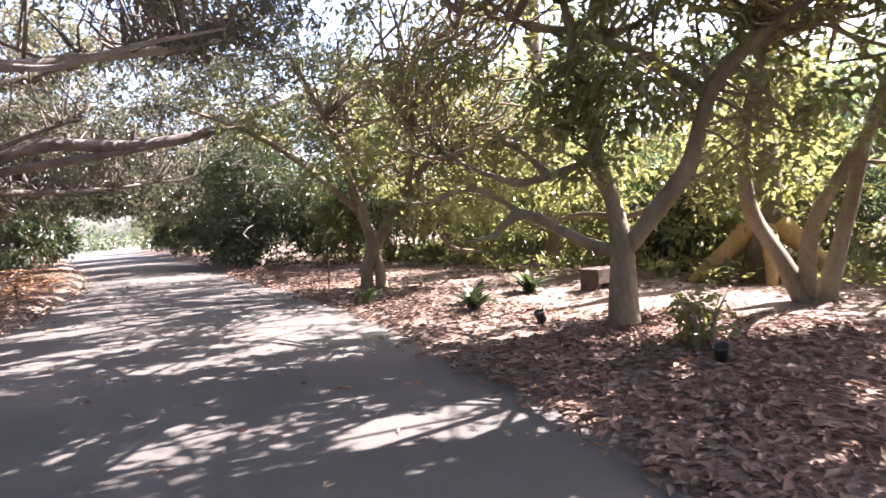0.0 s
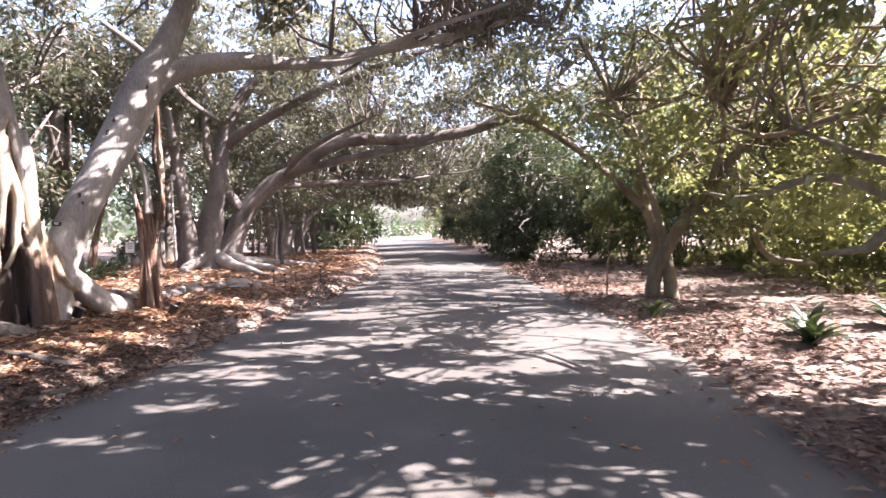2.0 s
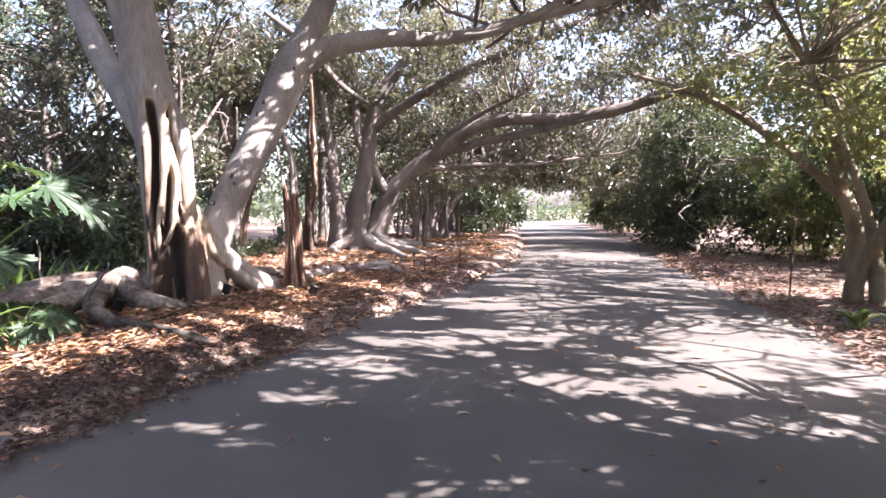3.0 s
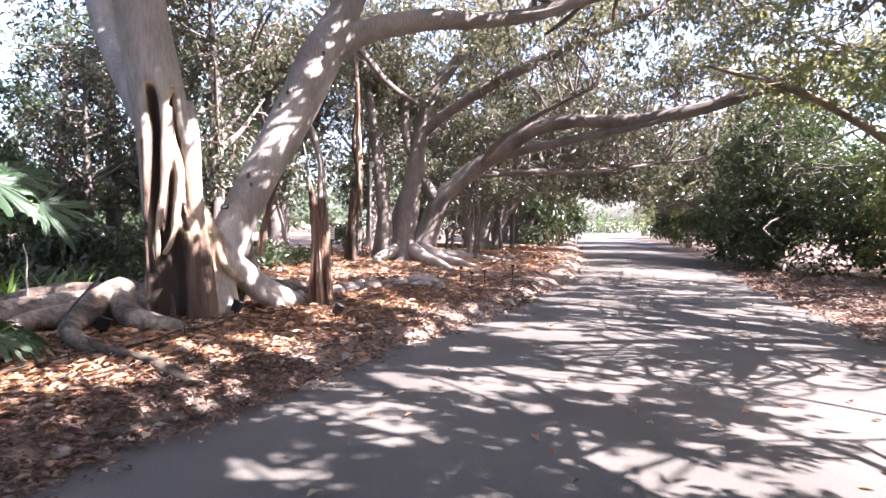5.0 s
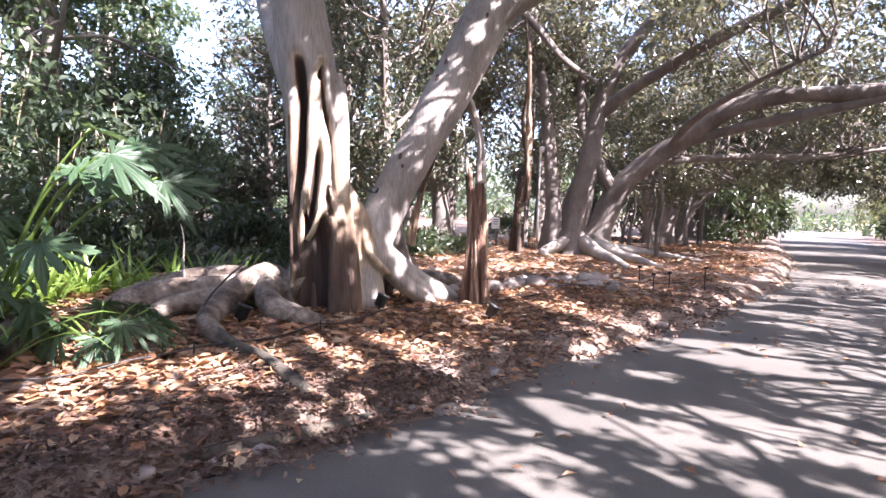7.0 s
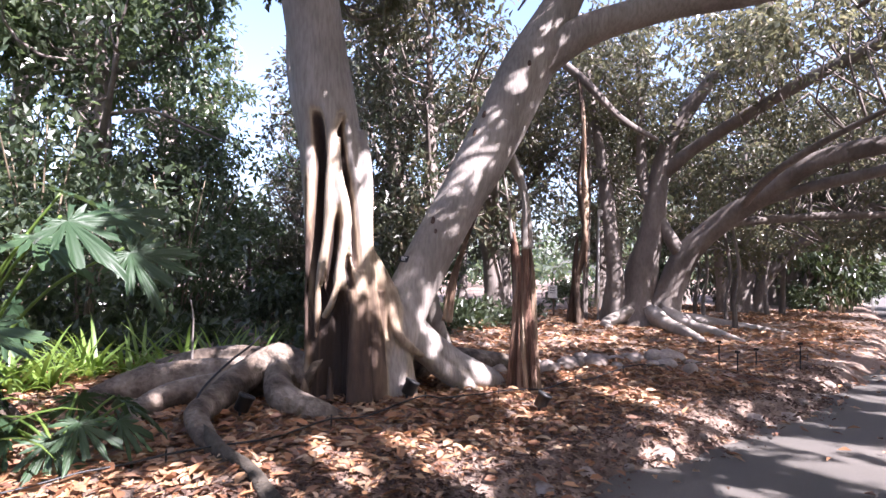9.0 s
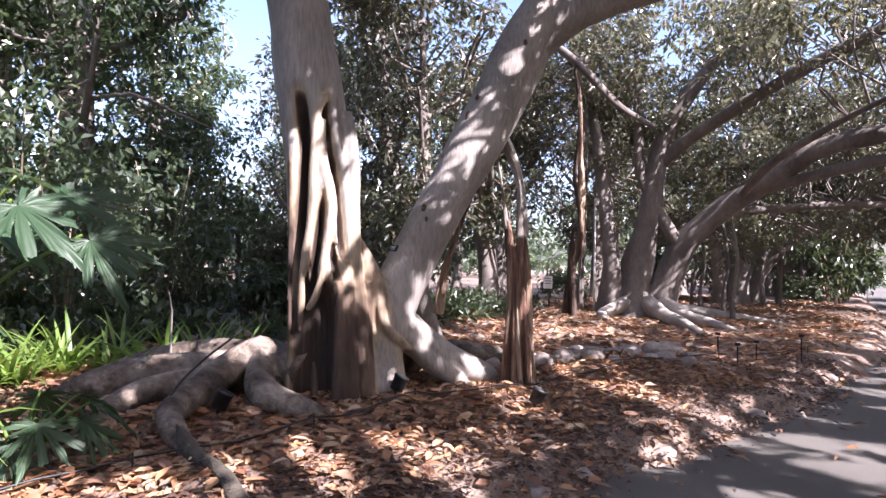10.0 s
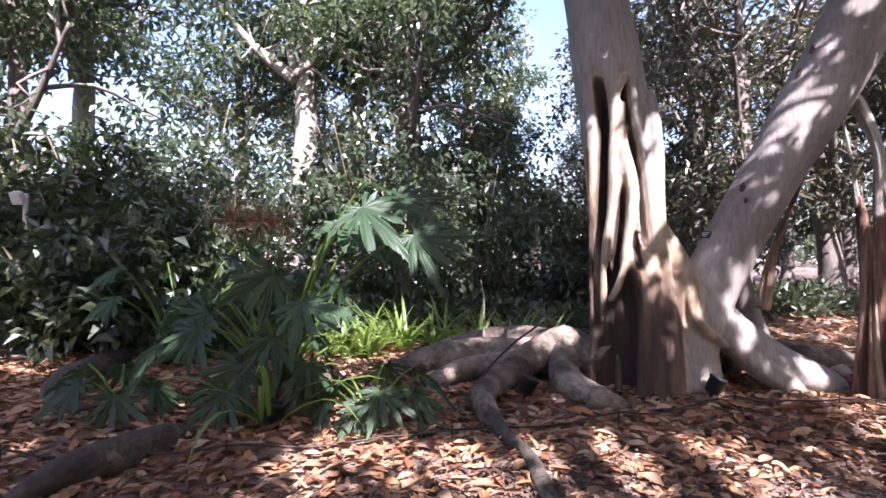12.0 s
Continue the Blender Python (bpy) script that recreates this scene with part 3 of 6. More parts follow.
# ---- the great fig beside the road ----
FIG = (-4.6, 9.95, 0.28)
fig = thing("fig_tree", *FIG, "old fig tree with smooth pale bark, fluted trunk and sprawling roots", "tree")
FRONT = radians(-43.5)
SIDE, FACE = np.array([0.688, 0.726]), np.array([0.726, -0.688])   # across and out of the trunk's front
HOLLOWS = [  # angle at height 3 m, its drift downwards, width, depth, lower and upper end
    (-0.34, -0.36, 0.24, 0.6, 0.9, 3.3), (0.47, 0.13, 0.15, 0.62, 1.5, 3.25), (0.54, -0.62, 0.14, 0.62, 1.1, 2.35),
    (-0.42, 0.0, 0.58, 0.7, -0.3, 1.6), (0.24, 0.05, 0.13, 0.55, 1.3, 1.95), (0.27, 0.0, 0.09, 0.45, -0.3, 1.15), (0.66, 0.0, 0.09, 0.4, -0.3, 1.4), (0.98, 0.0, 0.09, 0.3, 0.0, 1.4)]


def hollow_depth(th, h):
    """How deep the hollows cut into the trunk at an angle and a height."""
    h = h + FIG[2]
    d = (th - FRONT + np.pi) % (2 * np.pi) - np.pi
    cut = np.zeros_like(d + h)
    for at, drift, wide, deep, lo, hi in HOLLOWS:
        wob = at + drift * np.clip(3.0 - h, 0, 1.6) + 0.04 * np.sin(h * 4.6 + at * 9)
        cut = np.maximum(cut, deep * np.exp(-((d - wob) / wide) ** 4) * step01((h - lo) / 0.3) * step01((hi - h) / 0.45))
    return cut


def flutes(th, z):
    ribs = 0.07 * np.cos(6 * th + 1.0) * step01((1.3 - z) / 1.3)
    return 1 - hollow_depth(th, z) + ribs


TRUNK = [(-4.58, 9.95, -0.1, 0.47), (-4.59, 9.95, 0.4, 0.41), (-4.61, 9.93, 1.18, 0.345), (-4.66, 9.88, 2.0, 0.325), (-4.70, 9.84, 2.6, 0.315), (-4.77, 9.77, 3.3, 0.305), (-4.84, 9.7, 3.9, 0.29), (-4.98, 9.55, 5.2, 0.28), (-5.1, 9.4, 7.0, 0.24), (-5.0, 9.2, 9.5, 0.15)]
LEAN_T = [(-4.5, 10.2, 0.1, 0.40), (-4.45, 10.5, 0.9, 0.29), (-4.29, 10.9, 1.74, 0.255), (-3.96, 11.25, 2.65, 0.265), (-3.72, 11.48, 3.3, 0.29), (-3.52, 11.66, 3.9, 0.30), (-3.15, 11.9, 4.75, 0.22), (-2.85, 12.1, 5.6, 0.17), (-2.4, 12.5, 7.2, 0.12), (-1.8, 12.8, 9.0, 0.06)]
BOUGH = [(-3.45, 11.68, 4.0, 0.24), (-2.9, 11.95, 4.38, 0.185), (-2.04, 12.3, 4.6, 0.16), (-1.3, 12.55, 4.62, 0.125), (-0.5, 12.75, 4.72, 0.11), (0.4, 12.8, 4.95, 0.1), (1.9, 13.0, 5.3, 0.08), (3.4, 13.6, 5.9, 0.05)]
REAR = [(-4.72, 9.9, 2.2, 0.12), (-5.45, 10.18, 3.3, 0.19), (-6.9, 11.15, 4.9, 0.18), (-8.6, 12.5, 7.2, 0.14), (-10.0, 14.2, 9.5, 0.06)]
BOUGH2 = [(-0.9, 12.65, 4.65, 0.07), (0.0, 12.2, 4.6, 0.055), (1.2, 11.5, 4.9, 0.045), (2.6, 11.0, 5.2, 0.025)]
TRUNK_LINE = smooth_path(TRUNK, 0.05)


def on_front(rows):
    """Rows (across, height, radius, tone) laid on the trunk's front as (x, y, z, radius), with their tone."""
    out = []
    for u, z, w, tone in rows:
        w *= 0.66 if z > 1.0 else 0.74
        c = TRUNK_LINE[int(np.argmin(abs(TRUNK_LINE[:, 2] - z)))]
        mid = float((c[:2] - np.array([-4.6, 9.95])) @ SIDE)
        deep = math.sqrt(max(0.02, (c[3] - w * 0.55) ** 2 - (u - mid) ** 2))
        p = c[:2] + SIDE * (u - mid) + FACE * deep
        out.append(((p[0], p[1], z, w), tone))
    return out


# old aerial roots that have grown into the trunk, told across its front: across, height, radius, tone (stain and
# painted shade)
STRANDS = [
    [(-0.17, 2.95, 0.03, 0.3), (-0.175, 2.72, 0.05, 0.32), (-0.18, 2.4, 0.072, 0.3), (-0.18, 2.12, 0.078, 0.3), (-0.205, 1.9, 0.052, 0.33), (-0.24, 1.7, 0.042, 0.36), (-0.26, 1.45, 0.042, 0.4), (-0.26, 1.2, 0.05, 0.45), (-0.27, 0.95, 0.022, 0.7)],
    [(-0.1, 2.9, 0.03, 0.4), (-0.10, 2.55, 0.06, 0.35), (-0.03, 2.28, 0.07, 0.3), (0.0, 2.05, 0.075, 0.3), (-0.02, 1.86, 0.062, 0.32), (-0.045, 1.65, 0.056, 0.36), (-0.08, 1.45, 0.052, 0.4), (-0.14, 1.25, 0.056, 0.42), (-0.20, 1.15, 0.05, 0.45)],
    [(0.06, 1.42, 0.025, 0.5), (0.09, 1.28, 0.06, 0.6), (0.10, 1.0, 0.075, 0.72), (0.09, 0.68, 0.085, 0.8), (0.1, 0.2, 0.11, 0.85)],
    [(0.13, 3.02, 0.06, 0.03), (0.17, 2.72, 0.085, 0.05), (0.19, 2.4, 0.095, 0.14), (0.19, 2.1, 0.095, 0.28), (0.2, 1.8, 0.105, 0.34), (0.23, 1.5, 0.115, 0.48), (0.28, 1.2, 0.115, 0.62), (0.32, 0.78, 0.12, 0.7), (0.36, 0.2, 0.14, 0.74)],
    [(0.15, 1.6, 0.05, 0.48), (0.18, 1.2, 0.075, 0.64), (0.2, 0.78, 0.08, 0.78), (0.22, 0.2, 0.1, 0.8)],
    # left edge strip: its dark tone paints the shade on that side
    [(-0.42, 3.0, 0.05, 0.0), (-0.40, 2.63, 0.05, 0.02), (-0.385, 2.5, 0.042, 0.8), (-0.38, 1.8, 0.034, 0.85), (-0.37, 1.2, 0.034, 0.8), (-0.35, 0.68, 0.036, 0.7), (-0.36, 0.25, 0.06, 0.75)],
    [(-0.33, 0.9, 0.015, 0.5), (-0.34, 0.62, 0.034, 0.32), (-0.35, 0.42, 0.036, 0.32), (-0.36, 0.2, 0.05, 0.5)],
    [(-0.07, 3.14, 0.05, 0.5), (-0.14, 3.0, 0.045, 0.35), (-0.16, 2.85, 0.04, 0.3)],
    [(-0.13, 0.7, 0.02, 0.9), (-0.12, 0.5, 0.04, 0.85), (-0.12, 0.15, 0.07, 0.85)]]
# the web between the two trunks and the toes of its roots: rows in the world and their tone
BUTTRESS = [
    ([(-4.56, 10.08, 2.0, 0.04), (-4.47, 10.26, 1.58, 0.12), (-4.42, 10.38, 1.15, 0.19), (-4.40, 10.45, 0.65, 0.23), (-4.40, 10.5, 0.15, 0.25)], 0.46),
    ([(-4.38, 10.2, 1.4, 0.07), (-4.33, 10.15, 0.85, 0.085), (-4.28, 10.1, 0.4, 0.10), (-4.24, 10.06, 0.1, 0.13)], 0.7),
    ([(-4.35, 10.4, 1.15, 0.12), (-4.24, 10.46, 0.72, 0.09), (-4.17, 10.5, 0.4, 0.075), (-4.12, 10.5, 0.12, 0.085)], 0.16),
    ([(-4.4, 10.6, 1.05, 0.22), (-4.26, 10.92, 0.78, 0.2), (-4.15, 11.25, 0.56, 0.175), (-4.06, 11.6, 0.41, 0.155), (-4.0, 11.9, 0.31, 0.12), (-3.98, 12.08, 0.2, 0.06)], 0.08),
    ([(-4.3, 10.65, 0.9, 0.13), (-4.13, 10.98, 0.55, 0.12), (-4.02, 11.25, 0.36, 0.1), (-3.94, 11.45, 0.2, 0.06)], 0.12),
    ([(-4.33, 10.8, 1.75, 0.15), (-4.43, 11.1, 1.3, 0.13), (-4.52, 11.4, 0.9, 0.13), (-4.6, 11.8, 0.5, 0.12), (-4.62, 12.2, 0.22, 0.06)], 0.05),
    ([(-4.32, 10.32, 1.35, 0.05), (-4.2, 10.3, 1.0, 0.05), (-4.14, 10.42, 0.85, 0.045), (-4.1, 10.62, 0.72, 0.03)], 0.5)]


def grown_together(name, pieces, parent, label, fine=0.017):
    """Limbs grown into one skin: their union, softened; the tone of stain and shade is taken from the nearest limb."""
    V, F, T, k = [], [], [], 0
    for v, f, t in pieces:
        V.append(v), F.append(f + k), T.append(t + k)
        k += len(v)
    rough = new("rough", raw_mesh("rough", np.vstack(V), [np.vstack(F), np.vstack(T)], WORN_SHADED))
    grow = rough.modifiers.new("skin", "REMESH")
    grow.mode, grow.voxel_size = "VOXEL", fine
    soft = rough.modifiers.new("soft", "SMOOTH")
    soft.factor, soft.iterations = 0.5, 2
    me = bpy.data.meshes.new_from_object(rough.evaluated_get(bpy.context.evaluated_depsgraph_get()))
    bpy.data.objects.remove(rough)
    me.name = name
    me.polygons.foreach_set("use_smooth", np.ones(len(me.polygons), dtype=bool))
    if not me.materials:
        me.materials.append(WORN_SHADED)
    return part_of(name, me, parent, label)


pieces = [tube_arrays(local(TRUNK, FIG), 96, 0.05, 0.012, flutes, 1), tube_arrays(local(LEAN_T[:5], FIG), 40, 0.06, 0.015, None, 3)]
samples = []
for k, rows in enumerate(STRANDS):
    laid = on_front(rows)
    pieces.append(tube_arrays(local([p for p, tone in laid], FIG), 14, 0.04, 0.1, None, 40 + k))
    line = smooth_path(local([p for p, tone in laid], FIG), 0.04)
    tones = np.interp(line[:, 2], [p[2] - FIG[2] for p, tone in laid][::-1], [tone for p, tone in laid][::-1])
    samples += [(*q, t) for q, t in zip(line, tones)]
for k, (rows, tone) in enumerate(BUTTRESS):
    pieces.append(tube_arrays(local(rows, FIG), 18, 0.05, 0.05, None, 60 + k))
    samples += [(*q, tone) for q in smooth_path(local(rows, FIG), 0.05)]
samples += [(*q, 0.0) for q in smooth_path(local(LEAN_T[:5], FIG), 0.08)]
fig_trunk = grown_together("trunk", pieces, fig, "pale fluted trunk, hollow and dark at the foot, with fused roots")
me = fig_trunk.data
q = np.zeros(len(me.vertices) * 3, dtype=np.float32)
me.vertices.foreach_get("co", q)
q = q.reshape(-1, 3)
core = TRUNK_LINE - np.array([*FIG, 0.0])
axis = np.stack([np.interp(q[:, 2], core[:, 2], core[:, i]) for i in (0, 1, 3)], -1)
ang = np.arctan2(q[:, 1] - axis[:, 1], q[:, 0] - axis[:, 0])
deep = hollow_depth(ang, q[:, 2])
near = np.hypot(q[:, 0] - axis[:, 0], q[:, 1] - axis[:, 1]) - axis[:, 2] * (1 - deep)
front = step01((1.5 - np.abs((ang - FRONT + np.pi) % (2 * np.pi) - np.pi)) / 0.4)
# hollows and the foot's front darkened: shade painted in along with the stain
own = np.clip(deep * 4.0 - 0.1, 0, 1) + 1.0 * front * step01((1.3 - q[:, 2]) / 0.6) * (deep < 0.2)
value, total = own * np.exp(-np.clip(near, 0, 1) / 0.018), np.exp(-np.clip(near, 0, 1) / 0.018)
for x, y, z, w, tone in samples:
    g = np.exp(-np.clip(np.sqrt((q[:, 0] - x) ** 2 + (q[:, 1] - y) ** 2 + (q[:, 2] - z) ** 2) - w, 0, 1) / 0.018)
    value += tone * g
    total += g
wear_shade = me.attributes.new("wear_shade", "FLOAT", "POINT")
wear_shade.data.foreach_set("value", np.clip(value / (total + 1e-9), 0, 1).astype(np.float32))
for k, p in enumerate((LEAN_T, BOUGH, REAR, BOUGH2)):
    rows = [(-4.13, 11.08, 2.18, 0.2)] + LEAN_T[3:] if k == 0 else p
    tube(("leaning_trunk", "limb", "limb", "limb")[k], local(rows, FIG), WORN_SHADED, fig, seg=32 if k == 0 else 20, step=0.08, lumps=0.02, seed=3 + k)
ROOTS = []
ROOTS.append([(-4.75, 9.8, 0.55, 0.25), (-5.0, 9.68, 0.66, 0.15), (-5.13, 9.56, 0.76, 0.115), (-5.27, 9.3, 0.56, 0.15), (-5.0, 8.8, 0.44, 0.12), (-4.65, 8.4, 0.42, 0.10), (-4.3, 8.27, 0.33, 0.085), (-4.05, 8.22, 0.26, 0.05)])
ROOTS.append([(-5.16, 9.62, 0.75, 0.10), (-4.95, 9.42, 0.54, 0.13), (-4.6, 9.22, 0.45, 0.13), (-4.2, 9.35, 0.34, 0.09), (-3.9, 9.5, 0.22, 0.05)])
ROOTS.append([(-4.95, 9.75, 0.55, 0.22), (-5.5, 9.35, 0.5, 0.19), (-5.85, 8.95, 0.47, 0.2), (-6.1, 8.55, 0.4, 0.17), (-6.2, 8.1, 0.26, 0.1)])
ROOTS.append([(-5.2, 9.9, 0.55, 0.2), (-5.9, 9.6, 0.58, 0.19), (-6.5, 9.2, 0.48, 0.15), (-7.1, 8.9, 0.3, 0.08)])
ROOTS.append([(-5.3, 9.3, 0.5, 0.14), (-5.55, 8.8, 0.42, 0.13), (-5.5, 8.4, 0.34, 0.1), (-5.3, 8.1, 0.22, 0.06)])
ROOTS.append([(-4.6, 10.7, 0.7, 0.24), (-4.8, 11.5, 0.5, 0.2), (-4.6, 12.2, 0.45, 0.18), (-4.2, 12.8, 0.36, 0.13), (-3.6, 13.3, 0.22, 0.06)])
ROOTS.append([(-5.75, 7.5, 0.3, 0.1), (-5.45, 7.25, 0.46, 0.17), (-5.25, 7.05, 0.44, 0.18), (-5.1, 6.85, 0.28, 0.1)])
for k, p in enumerate(([(-8.0, 5.6, 0.34, 0.12), (-7.0, 5.3, 0.36, 0.15), (-6.0, 5.3, 0.34, 0.14), (-5.6, 5.6, 0.26, 0.08)], [(-4.25, 5.3, 0.22, 0.06), (-4.42, 5.5, 0.29, 0.1), (-4.62, 5.8, 0.30, 0.11), (-4.85, 6.1, 0.29, 0.1), (-5.0, 6.3, 0.24, 0.05)])):
    ob = tube("log", [(x + 5.2, y - 5.4, z - 0.3, w) for x, y, z, w in p], MOSS, None, "dark mossy fallen log half sunk in litter", seg=14, step=0.1, lumps=0.09, seed=95 + k, m=pose(-5.2, 5.4, 0.3))
    tagged(ob, category="log")
for k, p in enumerate(ROOTS):
    tube("surface_root", local(p, FIG), ROOT_BARK, fig, "smooth grey surface root", seg=16, step=0.08, lumps=0.05, seed=60 + k)
# the propping aerial root under the leaning trunk
PROP = []
PROP.append(([(-3.80, 11.66, 3.12, 0.07), (-3.68, 11.8, 2.85, 0.055), (-3.58, 11.86, 2.45, 0.05), (-3.56, 11.9, 1.9, 0.06)], BARK))
PROP.append(([(-3.57, 11.9, 2.3, 0.04), (-3.58, 11.93, 1.7, 0.075), (-3.57, 11.97, 1.0, 0.085), (-3.54, 12.0, 0.2, 0.09)], ROOT_RED))
PROP.append(([(-3.84, 11.62, 3.02, 0.03), (-3.78, 11.74, 2.6, 0.016), (-3.72, 11.8, 2.0, 0.026)], BARK))
PROP.append(([(-3.72, 11.8, 2.1, 0.03), (-3.71, 11.84, 1.6, 0.055), (-3.72, 11.87, 0.9, 0.07), (-3.76, 11.88, 0.2, 0.075)], ROOT_RED))
PROP.append(([(-3.58, 11.9, 2.1, 0.02), (-3.47, 11.93, 1.55, 0.036), (-3.46, 11.97, 0.9, 0.045), (-3.38, 12.0, 0.2, 0.06)], SCAR))
PROP.append(([(-3.66, 11.86, 1.5, 0.02), (-3.64, 11.84, 0.9, 0.04), (-3.62, 11.82, 0.2, 0.05)], ROOT_RED))
PROP.append(([(-3.60, 11.86, 2.6, 0.02), (-3.63, 11.88, 1.7, 0.03), (-3.60, 11.84, 1.0, 0.035), (-3.52, 11.84, 0.25, 0.045)], SCAR))
PROP.append(([(-3.68, 11.82, 1.2, 0.015), (-3.79, 11.84, 0.7, 0.03), (-3.82, 11.82, 0.2, 0.04)], SCAR))
PROP.append(([(-3.50, 11.9, 1.3, 0.02), (-3.44, 11.88, 0.8, 0.03), (-3.36, 11.86, 0.22, 0.04)], ROOT_RED))
PROP.append(([(-3.82, 11.62, 3.05, 0.03), (-3.9, 11.47, 2.55, 0.026), (-4.0, 11.29, 2.05, 0.028), (-4.1, 11.16, 1.55, 0.035), (-4.18, 11.15, 1.05, 0.05)], SCAR))
PROP = [([(-3.6 + (x + 3.6) * f, 11.9 + (y - 11.9) * f, z, w * 0.85) for x, y, z, w in p for f in [0.72 if z < 2 else 1.0]], wood) for p, wood in PROP[:-1]] + PROP[-1:]
for k, (p, wood) in enumerate(PROP):
    tube("aerial_root", local(p, FIG), wood, fig, "pale smooth aerial root" if wood is BARK else "reddish brown fibrous aerial root", seg=18, step=0.04, lumps=0.26, seed=80 + k)
# dark roots that run along the broken edge of the road
for k, p in enumerate(([(-4.35, 8.3, 0.36, 0.06), (-4.0, 8.2, 0.31, 0.075), (-3.6, 8.15, 0.28, 0.06), (-3.25, 8.02, 0.24, 0.06), (-2.9, 7.9, 0.17, 0.055), (-2.6, 7.6, 0.03, 0.04)], [(-3.5, 6.1, 0.02, 0.03), (-2.95, 6.9, 0.10, 0.06), (-2.6, 7.7, 0.09, 0.065), (-2.42, 8.5, 0.07, 0.055), (-2.3, 9.2, 0.02, 0.03)], [(-3.4, 6.9, 0.16, 0.03), (-2.9, 7.5, 0.16, 0.05), (-2.65, 8.3, 0.13, 0.05), (-2.5, 9.2, 0.12, 0.04), (-2.4, 9.8, 0.05, 0.02)], [(-2.6, 9.4, 0.14, 0.03), (-2.25, 10.3, 0.09, 0.05), (-2.05, 11.1, 0.06, 0.045), (-1.8, 11.8, 0.01, 0.02)], [(-3.7, 5.4, 0.12, 0.03), (-3.2, 6.2, 0.12, 0.05), (-2.95, 6.7, 0.08, 0.045), (-2.7, 7.1, 0.0, 0.02)])):
    tube("surface_root", local([(x, y, z - (0.06 if k else 0), w * (0.8 if k else 1)) for x, y, z, w in p], FIG), MOSS, fig, "dark root half sunk in the litter", seg=10, step=0.08, lumps=0.14, seed=220 + k)
r = np.random.default_rng(21)
HIGH = [[(-4.95, 9.55, 5.2, 0.16), (-3.6, 8.2, 6.6, 0.13), (-2.0, 6.8, 7.4, 0.1), (0.2, 5.2, 8.0, 0.05)], [(-5.0, 9.5, 6.0, 0.15), (-6.2, 8.0, 7.3, 0.11), (-7.6, 6.2, 8.2, 0.05)], [(-2.85, 12.1, 5.6, 0.13), (-1.2, 11.0, 6.6, 0.1), (1.0, 9.6, 7.4, 0.07), (3.0, 7.0, 7.9, 0.05), (3.2, 3.0, 8.0, 0.03)]]
for k, p in enumerate(HIGH):
    tube("limb", local(p, FIG), BARK, fig, seg=12, step=0.15, lumps=0.04, seed=25 + k)
nodes = limb_nodes([local(p, FIG) for p in (TRUNK[4:], LEAN_T[4:], BOUGH, REAR, BOUGH2, *HIGH)])
for nm, vol, count, gap, sc, per, size in (
        ("crown", [(-1.0, 12.6, 7.0, 4.2, 3.2, 1.3), (2.6, 13.2, 6.4, 2.6, 2.6, 1.1), (-7.5, 13.5, 8.3, 3.2, 3.2, 2.2)], 2200, 0.48, 0.8, 24, 0.18),
        ("upper_crown", [(-4.6, 10.0, 8.5, 4.5, 4.2, 1.7), (2.0, 7.5, 7.9, 4.2, 4.6, 1.3), (-3.0, 5.5, 8.7, 3.6, 3.4, 1.3), (3.0, 1.5, 7.9, 3.2, 3.2, 1.2), (4.4, 4.2, 7.8, 2.8, 2.8, 1.2)], 7800, 0.34, 0.5, 20, 0.27)):
    c = crown_points([(v[0] - FIG[0], v[1] - FIG[1], v[2] - FIG[2], *v[3:]) for v in vol], count, r, gap, sc, FIG)
    tagged(part_of("twig_growth", tubes_mesh("twig_growth", twig_paths(c, nodes, r, 0.12 if nm == "upper_crown" else 0.5, 0.02, 3.0, FIG), BARK_DARK), fig), kind="stuff")
    # extra clumps, added in the sun's way to shade the listed spots
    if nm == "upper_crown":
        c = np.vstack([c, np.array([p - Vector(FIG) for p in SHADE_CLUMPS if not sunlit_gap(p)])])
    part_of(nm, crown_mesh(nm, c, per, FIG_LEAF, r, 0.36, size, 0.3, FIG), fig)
# knots on the leaning trunk
for k, (x, y, z, nx_, ny_, nz_, s) in enumerate(((-4.136, 10.791, 2.169, 0.1, -0.95, 0.3, 0.03), (-4.084, 10.775, 2.049, 0.43, -0.89, 0.17, 0.022), (-3.765, 11.201, 3.369, -0.12, -0.93, 0.34, 0.035), (-3.843, 11.14, 3.167, -0.14, -0.93, 0.34, 0.04), (-3.329, 11.433, 3.941, 0.64, -0.76, 0.14, 0.03))):
    bm = bmesh.new()
    bmesh.ops.create_icosphere(bm, subdivisions=2, radius=s)
    for v in bm.verts:
        v.co = Vector((v.co.x * 0.8, v.co.y * 1.4, v.co.z * 0.5)) * (1 + 0.3 * noise.noise(v.co * 40 + Vector((k, 0, 0))))
    me = bpy.data.meshes.new("knot")
    bm.to_mesh(me)
    bm.free()
    me.materials.append(DECAY)
    m = Vector((nx_, ny_, nz_)).to_track_quat("Z", "Y").to_matrix().to_4x4()
    m.translation = Vector((x, y, z)) - Vector(FIG)
    part_of("knot", me, fig, "dark knot in the bark", m)

